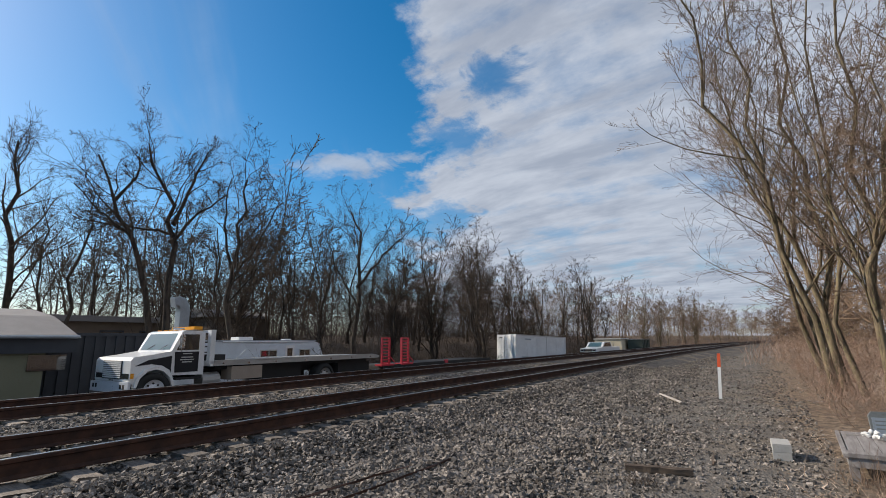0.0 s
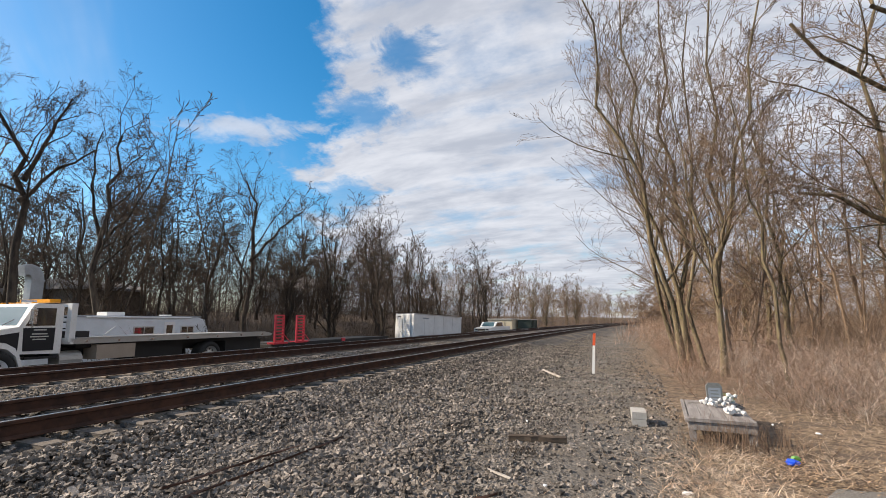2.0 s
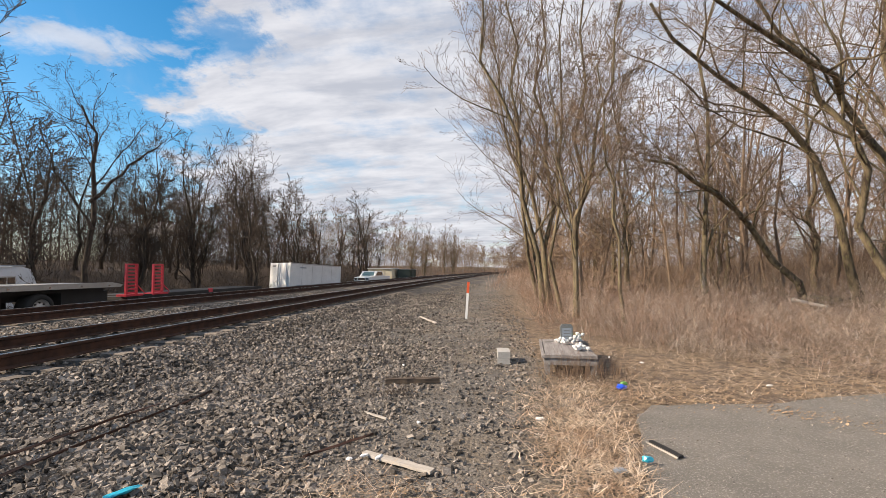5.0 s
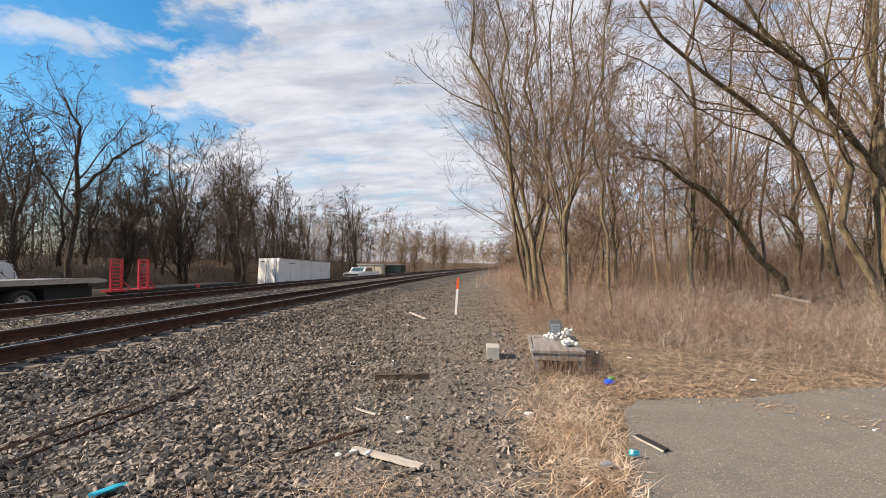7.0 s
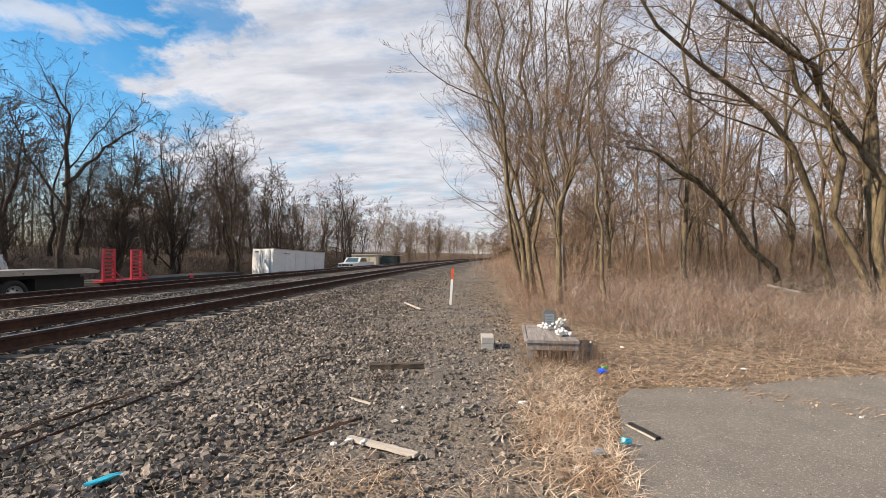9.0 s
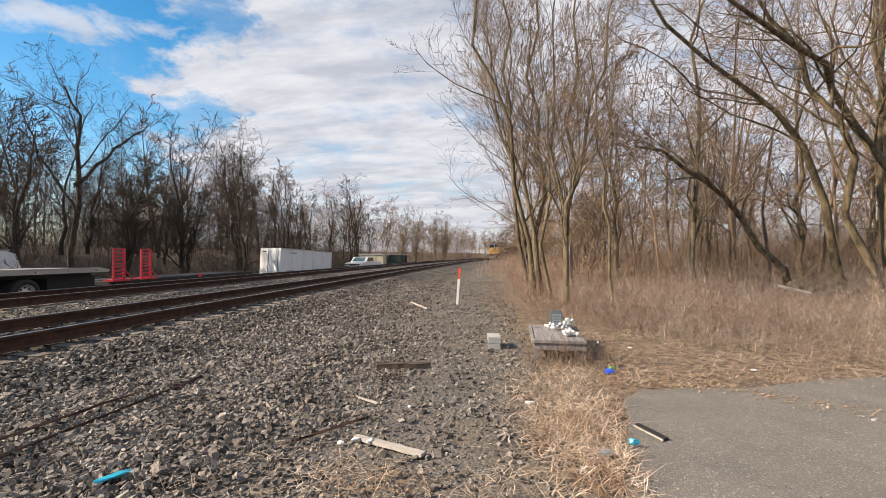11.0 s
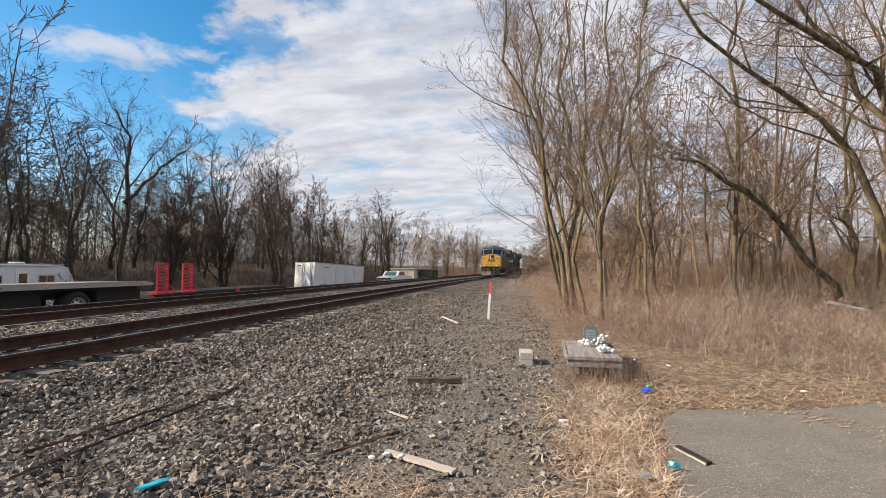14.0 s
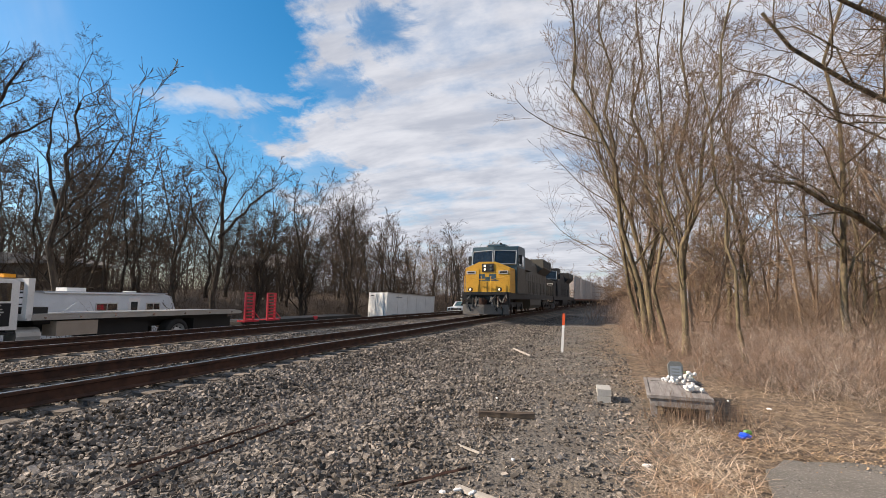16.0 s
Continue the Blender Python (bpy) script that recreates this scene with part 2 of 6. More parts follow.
def ground_material():
    mat = bpy.data.materials.new("gravel_ground")
    mat.use_nodes = True
    n = Nodes(mat.node_tree)
    shader = mat.node_tree.nodes["Principled BSDF"]
    where = n.add("ShaderNodeTexCoord").outputs["Object"]
    x, y, z = n.add("ShaderNodeSeparateXYZ", Vector=where).outputs
    u = n.math("SUBTRACT", x, n.math("MULTIPLY", 0.00043, n.math("POWER", n.math("SUBTRACT", y, 9.0), 2.0)))
    patch = n.noise(where, 0.7, 5.0)
    wob = n.math("ADD", u, n.math("MULTIPLY", n.math("SUBTRACT", patch, 0.5), 2.4))
    cells = n.add("ShaderNodeTexVoronoi", Vector=where, Scale=24.0)
    fine = n.add("ShaderNodeTexVoronoi", Vector=where, Scale=60.0)
    cell = n.add("ShaderNodeSeparateColor", Color=cells.outputs["Color"]).outputs[0]
    speck = n.add("ShaderNodeSeparateColor", Color=fine.outputs["Color"]).outputs[1]
    # near-black base paints in the shade of gaps between the loose stones
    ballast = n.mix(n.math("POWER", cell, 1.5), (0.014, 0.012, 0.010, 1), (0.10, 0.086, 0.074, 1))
    grit = n.mix(speck, (0.045, 0.039, 0.033, 1), (0.22, 0.195, 0.168, 1))
    grit = n.mix(n.smooth(patch, 0.42, 0.62), grit, (0.105, 0.092, 0.079, 1))
    dirt = n.mix(n.smooth(n.noise(where, 9.0, 6.0), 0.35, 0.65), (0.085, 0.055, 0.034, 1), (0.27, 0.195, 0.125, 1))
    dirt = n.mix(n.smooth(n.noise(where, 2.2, 6.0, 0.7), 0.45, 0.65), dirt, (0.12, 0.085, 0.06, 1))
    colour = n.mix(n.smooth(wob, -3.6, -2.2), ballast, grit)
    rust = n.mix(n.noise(where, 6.0, 6.0), (0.08, 0.06, 0.042, 1), (0.21, 0.167, 0.12, 1))
    colour = n.mix(n.smooth(n.noise(where, 0.45, 6.0, 0.65), 0.47, 0.62, 0.0, 0.75), colour, rust)
    south = n.math("ADD", wob, n.smooth(y, 5.0, 16.0, 0.0, 0.9))
    colour = n.mix(n.smooth(south, 0.2, 1.1), colour, dirt)
    lot = n.mix(patch, (0.11, 0.10, 0.095, 1), (0.20, 0.19, 0.175, 1))
    colour = n.mix(n.smooth(u, -13.0, -12.4), lot, colour)
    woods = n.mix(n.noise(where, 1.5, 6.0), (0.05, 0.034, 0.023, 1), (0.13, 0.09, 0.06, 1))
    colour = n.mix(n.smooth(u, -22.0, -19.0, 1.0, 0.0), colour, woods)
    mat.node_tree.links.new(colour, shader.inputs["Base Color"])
    shader.inputs["Roughness"].default_value = 0.93
    height = n.math("ADD", n.math("MULTIPLY", cells.outputs["Distance"], -0.6), n.math("MULTIPLY", n.noise(where, 70.0, 3.0), 0.5))
    mat.node_tree.links.new(n.add("ShaderNodeBump", Strength=0.9, Distance=0.035, Height=height).outputs[0], shader.inputs["Normal"])
    return mat


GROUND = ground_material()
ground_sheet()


# ---- the two railway lines ----
RAIL = [(-0.075, 0), (0.075, 0), (0.075, 0.012), (0.012, 0.035), (0.010, 0.135), (0.036, 0.148), (0.037, 0.176), (0.028, 0.186), (-0.028, 0.186), (-0.037, 0.176), (-0.036, 0.148), (-0.010, 0.135), (-0.012, 0.035), (-0.075, 0.012)]


def swept(profile, xs, ys, z, tilt=False):
    """An outline carried along the bent line."""
    k = len(profile)
    verts = [(x + p[0], y, z + p[1]) for x, y in zip(xs, ys) for p in profile]
    faces = [(i * k + j, i * k + (j + 1) % k, (i + 1) * k + (j + 1) % k, (i + 1) * k + j) for i in range(len(xs) - 1) for j in range(k)]
    return np.array(verts), np.array(faces)


def railway(centre, top, label, tie_seed):
    track = thing("railway_track", label, "railway track", kind="structure")
    ys = np.r_[-60, -30, np.arange(-16, 60, 2.0), np.arange(60, 300, 6.0), 330]
    for side in (-0.755, 0.755):
        v, f = swept(RAIL, centre + side + bend(ys), ys, top - 0.186)
        rail = new("rail", array_mesh("rail", v, f, RAIL_SIDE))
        rail.parent = track
        head = [(-0.027, 0.1862), (0.027, 0.1862), (0.027, 0.1885), (-0.027, 0.1885)]
        v, f = swept(head, centre + side + bend(ys), ys, top - 0.186)
        band = new("running_surface", array_mesh("running_surface", v, f, RAIL_TOP))
        band.parent = rail
        tagged(band, "polished steel running band")
    rng = random.Random(tie_seed)
    shapes = []
    for k in range(5):
        bm = box(-1.30, 1.30, -0.115, 0.115, -0.18, 0.0)
        bmesh.ops.bevel(bm, geom=bm.edges[:], offset=0.012, segments=1, affect="EDGES")
        for v in bm.verts:
            v.co += Vector((rng.uniform(-0.04, 0.04), rng.uniform(-0.012, 0.012), rng.uniform(-0.008, 0.008)))
        bmesh.ops.recalc_face_normals(bm, faces=bm.faces)
        data = bpy.data.meshes.new("tie")
        bm.to_mesh(data)
        bm.free()
        data.materials.append(TIE)
        shapes.append(data)
    far_v, far_f = [], []
    y = -12.0
    while y < 200:
        if y < 70:
            tie = new("tie", shapes[rng.randrange(5)])
            tie.parent = track
            tie.matrix_basis = pose(centre + float(bend(y)) + rng.uniform(-0.06, 0.06), y, top - 0.205 + rng.uniform(-0.008, 0.004), 0, 0, rng.uniform(-1.2, 1.2))
        else:
            c, b = centre + float(bend(y)), len(far_v)
            far_v += [(c + sx * 1.3, y + sy * 0.115, top - 0.205 - dz) for dz in (0, 0.18) for sx, sy in ((-1, -1), (1, -1), (1, 1), (-1, 1))]
            far_f += [(b, b + 1, b + 2, b + 3), (b, b + 4, b + 5, b + 1), (b + 1, b + 5, b + 6, b + 2), (b + 2, b + 6, b + 7, b + 3), (b + 3, b + 7, b + 4, b)]
        y += 0.52
    rest = new("ties", array_mesh("ties", np.array(far_v), np.array(far_f), TIE))
    rest.parent = track
    tagged(rest, "distant weathered wooden ties", kind="stuff")
    return track


railway(NEAR_X, RAIL_NEAR, "rusty steel railway track on weathered wooden ties in ballast", 5)
railway(FAR_X, RAIL_FAR, "second rusty railway track on slightly higher ballast", 6)


# ---- stones, straw and brush ----
def rocks(name, label, places, sizes, mat, seed, squash=0.7):
    """Many loose stones as one body: rough eight-cornered lumps."""
    rng = np.random.default_rng(seed)
    n = len(places)
    corner = 0.72 * np.array([[-1, -1, -1], [1, -1, -1], [1, 1, -1], [-1, 1, -1], [-1, -1, 1], [1, -1, 1], [1, 1, 1], [-1, 1, 1]])
    tri = np.array([[0, 3, 2], [0, 2, 1], [4, 5, 6], [4, 6, 7], [0, 1, 5], [0, 5, 4], [1, 2, 6], [1, 6, 5], [2, 3, 7], [2, 7, 6], [3, 0, 4], [3, 4, 7]])
    ang = rng.uniform(0, 2 * np.pi, (n, 3))
    c, s = np.cos(ang), np.sin(ang)
    v = corner[None] * (1 + 0.30 * rng.standard_normal((n, 8, 3)).clip(-1.6, 1.6)) * (sizes[:, None, None] * rng.uniform(0.5, 1.3, (n, 1, 3)))
    for a, (i, j) in enumerate(((0, 1), (1, 2), (0, 2))):
        vi, vj = v[:, :, i].copy(), v[:, :, j].copy()
        v[:, :, i], v[:, :, j] = c[:, a, None] * vi - s[:, a, None] * vj, s[:, a, None] * vi + c[:, a, None] * vj
    v[:, :, 2] *= squash
    v += places[:, None, :]
    f = tri[None] + (np.arange(n) * 8)[:, None, None]
    return tagged(new(name, array_mesh(name, v.reshape(-1, 3), f.reshape(-1, 3), mat)), label, "gravel", kind="stuff")


def blades(name, label, roots, lengths, widths, lean, mat, seed, category="grass", droop=0.5, joints=3, wander=0.25):
    """Many thin three-sided stalks that bend over, as one body."""
    rng = np.random.default_rng(seed)
    n = len(roots)
    way = rng.uniform(0, 2 * np.pi, n)
    tilt = np.abs(rng.normal(lean, min(lean * 0.6, 0.32), n)).clip(0.02, 1.55)
    p = roots.copy()
    rings = []
    for k in range(joints + 1):
        w = widths * (1 - 0.8 * k / joints)
        tri = np.stack([np.stack([np.cos(way + a) * w, np.sin(way + a) * w, 0 * w], -1) for a in (0, 2.1, 4.2)], 1)
        rings.append(p[:, None, :] + tri)
        step = lengths / joints
        t = np.minimum(tilt + droop * k / joints * (0.4 + rng.random(n)), 1.75)
        p = p + np.stack([np.cos(way) * np.sin(t) * step, np.sin(way) * np.sin(t) * step, np.cos(t) * step], -1)
        way = way + rng.normal(0, wander, n)
    v = np.stack(rings, 1).reshape(n, -1, 3)
    f = []
    for k in range(joints):
        for a in range(3):
            b = (a + 1) % 3
            f.append([3 * k + a, 3 * k + b, 3 * k + 3 + b, 3 * k + 3 + a])
    f = np.array(f)[None] + (np.arange(n) * 3 * (joints + 1))[:, None, None]
    return tagged(new(name, array_mesh(name, v.reshape(-1, 3), f.reshape(-1, 4), mat)), label, category, kind="stuff")


def strew(rng, n, x0, x1, y0, y1, lift=0.0):
    x, y = rng.uniform(x0, x1, n), rng.uniform(y0, y1, n)
    x = x + bend(y)
    return np.stack([x, y, land(x, y) + lift], -1)


def lay_ballast():
    rng = np.random.default_rng(11)
    sets = []
    for n, x0, x1, y0, y1 in ((21000, -5.4, -2.5, 0.3, 9.0), (13000, -4.3, -1.9, 1.6, 6.0), (11000, -5.4, -2.9, 9.0, 24.0), (7000, -2.9, -1.0, 0.8, 9.0), (9000, -2.9, 0.6, 1.5, 14.0), (5000, -4.2, 1.6, 13.0, 45.0), (7000, -4.6, 0.4, 13.0, 27.0), (9000, -9.75, -7.9, 2.0, 24.0), (5000, -7.9, -5.5, 2.0, 22.0)):
        sets.append(strew(rng, n, x0, x1, y0, y1, 0.008))
    places = np.concatenate(sets)
    u = places[:, 0] - bend(places[:, 1])
    coarse = u + rng.normal(0, 0.35, len(u)) < -2.3
    sizes = np.where(coarse, rng.gamma(9, 0.0025, len(u)).clip(0.012, 0.038), rng.gamma(4, 0.0036, len(u)).clip(0.006, 0.034))
    places[:, 2] += np.where(coarse & (u > -5.2), rng.uniform(0.0, 0.036, len(u)), 0.0)
    x, y = rng.uniform(0.7, 5.5, 3000), rng.uniform(1.6, 5.6, 3000)
    on_path = (x > 0.6 + 0.2 * (y - 2)) & (y < 5.2)
    grit = np.stack([x, y, np.full(3000, 0.047)], -1)[on_path]
    rocks("path_grit", "loose grit scattered on the asphalt", grit, rng.uniform(0.002, 0.0065, len(grit)), STONE, 13)
    rocks("ballast_stones", "loose angular grey ballast stones", places, sizes, STONE, 12, 0.9)


lay_ballast()


# ---- bare trees ----
def tubes(lines, sides_of):
    """Meshes for many tapered bent limbs: lines of (points, radii, level)."""
    verts, faces, base = [], [], 0
    groups = {}
    for pts, rad, level in lines:
        groups.setdefault((len(pts), sides_of[min(level, len(sides_of) - 1)]), []).append((pts, rad))
    for (k, sides), items in groups.items():
        p = np.array([i[0] for i in items])
        r = np.array([i[1] for i in items])
        d = np.gradient(p, axis=1)
        d /= np.linalg.norm(d, axis=2, keepdims=True) + 1e-9
        ref = np.where(np.abs(d[:, :1, 2:3]) > 0.9, np.array([1.0, 0, 0]), np.array([0, 0, 1.0]))
        a = np.cross(d, np.broadcast_to(ref, d.shape))
        a /= np.linalg.norm(a, axis=2, keepdims=True) + 1e-9
        b = np.cross(d, a)
        ang = 2 * np.pi * np.arange(sides) / sides
        ring = p[:, :, None] + r[:, :, None, None] * (np.cos(ang)[None, None, :, None] * a[:, :, None] + np.sin(ang)[None, None, :, None] * b[:, :, None])
        n = len(items)
        verts.append(ring.reshape(-1, 3))
        s, q = np.meshgrid(np.arange(k - 1), np.arange(sides), indexing="ij")
        s, q = s.ravel(), q.ravel()
        f = np.stack([s * sides + q, s * sides + (q + 1) % sides, (s + 1) * sides + (q + 1) % sides, (s + 1) * sides + q], -1)
        faces.append((f[None] + (np.arange(n) * k * sides)[:, None, None] + base).reshape(-1, 4))
        base += n * k * sides
    return np.concatenate(verts), np.concatenate(faces)


def limb(rng, start, way, length, r0, r1, joints, wobble, lift):
    """A limb that wanders and turns towards the light."""
    pts, d = [np.array(start, float)], np.array(way, float)
    for _ in range(joints):
        d = d + rng.normal(0, wobble, 3) + np.array([0, 0, lift])
        d /= np.linalg.norm(d)
        pts.append(pts[-1] + d * length / joints)
    return np.array(pts), np.linspace(r0, r1, joints + 1)


def along(pts, f):
    k = f * (len(pts) - 1)
    i = min(int(k), len(pts) - 2)
    d = pts[i + 1] - pts[i]
    return pts[i] + (k - i) * d, d / (np.linalg.norm(d) + 1e-9)


def aside(rng, d, angle):
    """A direction at that angle from d, on a random side."""
    o = np.cross(d, rng.normal(0, 1, 3))
    o /= np.linalg.norm(o) + 1e-9
    return d * math.cos(angle) + o * math.sin(angle)


STYLES = {
    "far": ((13, 6, 3, 2), (0.36, 0.5, 0.55, 0.5), (0.85, 0.85, 0.85, 0.7), 0.16, 0.045, 0.10),
    # children per level, length ratio, angle, wobble, lift, lowest fork
    "spreading": ((10, 8, 7, 5), (0.45, 0.5, 0.45, 0.5), (0.75, 0.8, 0.8, 0.7), 0.17, 0.07, 0.3),
    "upright": ((17, 8, 5, 2), (0.30, 0.52, 0.5, 0.45), (0.58, 0.62, 0.68, 0.6), 0.11, 0.06, 0.16),
    "woods": ((12, 6, 6, 5), (0.40, 0.5, 0.5, 0.5), (0.75, 0.8, 0.8, 0.7), 0.16, 0.045, 0.18),
    "sparse": ((9, 7, 6, 4), (0.36, 0.5, 0.5, 0.5), (0.65, 0.75, 0.8, 0.7), 0.19, 0.05, 0.33),
}


def branch_out(rng, lines, stem, style, level=1, fine=4):
    """Adds the branches of a limb to lines, level by level."""
    counts, ratios, angles, wobble, lift, low = STYLES[style]
    pts, rad, _ = stem
    length = float(np.linalg.norm(np.diff(pts, axis=0), axis=1).sum())
    n = counts[level - 1]
    for i in range(n):
        f = (low if level == 1 else 0.18) + (1 - (low if level == 1 else 0.18)) * (i + rng.random()) / n * 0.98
        at, d = along(pts, f)
        r = float(np.interp(f, np.linspace(0, 1, len(rad)), rad))
        size = length * ratios[level - 1] * rng.uniform(0.6, 1.25) * (1.15 - 0.55 * f)
        way = aside(rng, d, angles[level - 1] * rng.uniform(0.6, 1.3))
        r0 = max(r * rng.uniform(0.28, 0.55), 0.004)
        joints = (6, 4, 2, 1)[level - 1]
        p, q = limb(rng, at, way, size, r0, max(r0 * 0.3, 0.003), joints, wobble * (1 + 0.3 * level), lift)
        line = (p, q, level)
        lines.append(line)
        if level < fine:
            branch_out(rng, lines, line, style, level + 1, fine)


def tree_meshes(name, stems, style, seed, bark, twig, fine=4, least=0.0048):
    """Trunk and crown of one tree from its stems: (points, first radius, last radius)."""
    rng = np.random.default_rng(seed)
    lines = []
    for pts, r0, r1 in stems:
        pts = np.array(pts, float)
        t = np.linspace(0, 1, 9)
        way = np.linspace(0, 1, len(pts))
        fit = np.stack([np.interp(t, way, pts[:, k]) for k in range(3)], -1)
        for _ in range(2):
            fit[1:-1] = 0.25 * fit[:-2] + 0.5 * fit[1:-1] + 0.25 * fit[2:]
        fit[1:-1] += rng.normal(0, 0.012, (7, 3)) * np.linalg.norm(pts[-1] - pts[0])
        rad = r0 + (r1 - r0) * t ** 0.8
        rad[0] *= 1.3
        stem = (fit, rad, 0)
        lines.append(stem)
        branch_out(rng, lines, stem, style, 1, fine)
    lines = [(p, np.maximum(r, least), l) for p, r, l in lines]
    trunk = [l for l in lines if l[2] <= 1]
    crown = [l for l in lines if l[2] > 1]
    tv, tf = tubes(trunk, (8, 5))
    cv, cf = tubes(crown, (5, 5, 3, 3, 3))
    return array_mesh("trunk", tv, tf, bark, True), array_mesh("crown", cv, cf, twig)


def plant(meshes, at, label, group="", size=1.0, name="bare_tree"):
    tree = thing(name, label, "tree", at @ Matrix.Scale(size, 4), group)
    for key, data in zip(("trunk", "crown"), meshes):
        ob = new(key, data)
        ob.parent = tree
    return tree


def simple_stem(rng, height, r, lean=0.06, fork=1):
    stems = []
    for k in range(fork):
        a, s = rng.uniform(0, 6.28), rng.uniform(0.3, 1.0) * lean * height * (1 + fork * 0.5)
        b = rng.uniform(0.6, 1.0) if fork > 1 else 1.0
        stems.append(([(0.08 * k, 0.06 * k, -0.3), (0.3 * s * math.cos(a), 0.3 * s * math.sin(a), height * 0.4 * b), (s * math.cos(a), s * math.sin(a), height * b)], r * b, 0.03))
    return stems


def woods():
    rng = np.random.default_rng(21)
    # western trees carry the shade of their near side in their colours
    dark = [tree_meshes("t", simple_stem(rng, h, h * 0.017, 0.08, fk), st, 100 + i, BARK_BACKLIT, TWIG_DARK, 3, 0.010)
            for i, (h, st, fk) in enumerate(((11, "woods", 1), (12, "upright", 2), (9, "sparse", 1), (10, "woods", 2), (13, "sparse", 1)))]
    grey = [tree_meshes("t", simple_stem(rng, h, h * 0.014, 0.08, fk), st, 200 + i, BARK_GREY, TWIG_GREY, 3, 0.009)
            for i, (h, st, fk) in enumerate(((12, "woods", 1), (14, "upright", 2), (10, "woods", 1), (13, "upright", 3), (11, "sparse", 1)))]

    def row(kinds, n, u0, u1, y0, y1, lo, hi, label, group):
        for k in range(n):
            y = y0 + (y1 - y0) * (k + rng.random()) / n
            x = rng.uniform(u0, u1) + float(bend(y))
            plant(kinds[rng.integers(len(kinds))], pose(x, y, float(land(x, y)), 0, 0, rng.uniform(0, 360)), label, group, rng.uniform(lo, hi))

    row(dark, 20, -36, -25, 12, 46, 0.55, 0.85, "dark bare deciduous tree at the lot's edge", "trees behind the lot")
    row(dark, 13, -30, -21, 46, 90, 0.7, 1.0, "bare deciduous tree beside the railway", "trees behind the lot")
    row(grey, 12, -27, -18, 80, 190, 0.75, 1.0, "bare grey tree beside the railway", "trees along the line")
    row(grey, 9, 4.0, 12, 22, 60, 0.75, 1.0, "bare grey tree in brush beside the railway", "trees beside the path")
    row(grey, 12, 9, 26, 11, 32, 0.75, 1.05, "bare grey tree in the thicket", "trees in the thicket")
    row(grey, 7, 5, 14, 60, 150, 0.7, 1.0, "bare grey tree beside the railway", "trees along the line")
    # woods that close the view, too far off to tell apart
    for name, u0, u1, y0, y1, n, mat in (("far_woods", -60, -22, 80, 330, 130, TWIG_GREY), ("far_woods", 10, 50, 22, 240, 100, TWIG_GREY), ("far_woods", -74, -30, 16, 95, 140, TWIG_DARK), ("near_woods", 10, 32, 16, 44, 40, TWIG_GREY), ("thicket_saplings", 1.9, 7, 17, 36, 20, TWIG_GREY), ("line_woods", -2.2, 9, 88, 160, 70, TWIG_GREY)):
        lines = []
        for _ in range(n):
            y = rng.uniform(y0, y1)
            x = rng.uniform(u0, u1) + float(bend(y))
            h = rng.uniform(9.0, 14.5) if "woods" in name and name != "line_woods" else rng.uniform(4.0, 8.5)
            stem = (*limb(rng, (x, y, float(land(x, y)) - 0.2), (0, 0, 1), h, 0.008 * h, 0.02, 6, 0.11, 0.05), 0)
            lines.append(stem)
            branch_out(rng, lines, stem, "far", 1, 3)
        lines = [(p[::2] if l < 3 else p[::len(p) - 1], np.maximum(r[::2] if l < 3 else r[::len(r) - 1], 0.020 if name in ("far_woods", "line_woods") else 0.009), l) for p, r, l in lines]
        v, f = tubes(lines, (5, 3, 3, 3))
        tagged(new(name, array_mesh(name, v, f, mat)), "dense bare winter woods in the distance", "woods", kind="stuff")


woods()


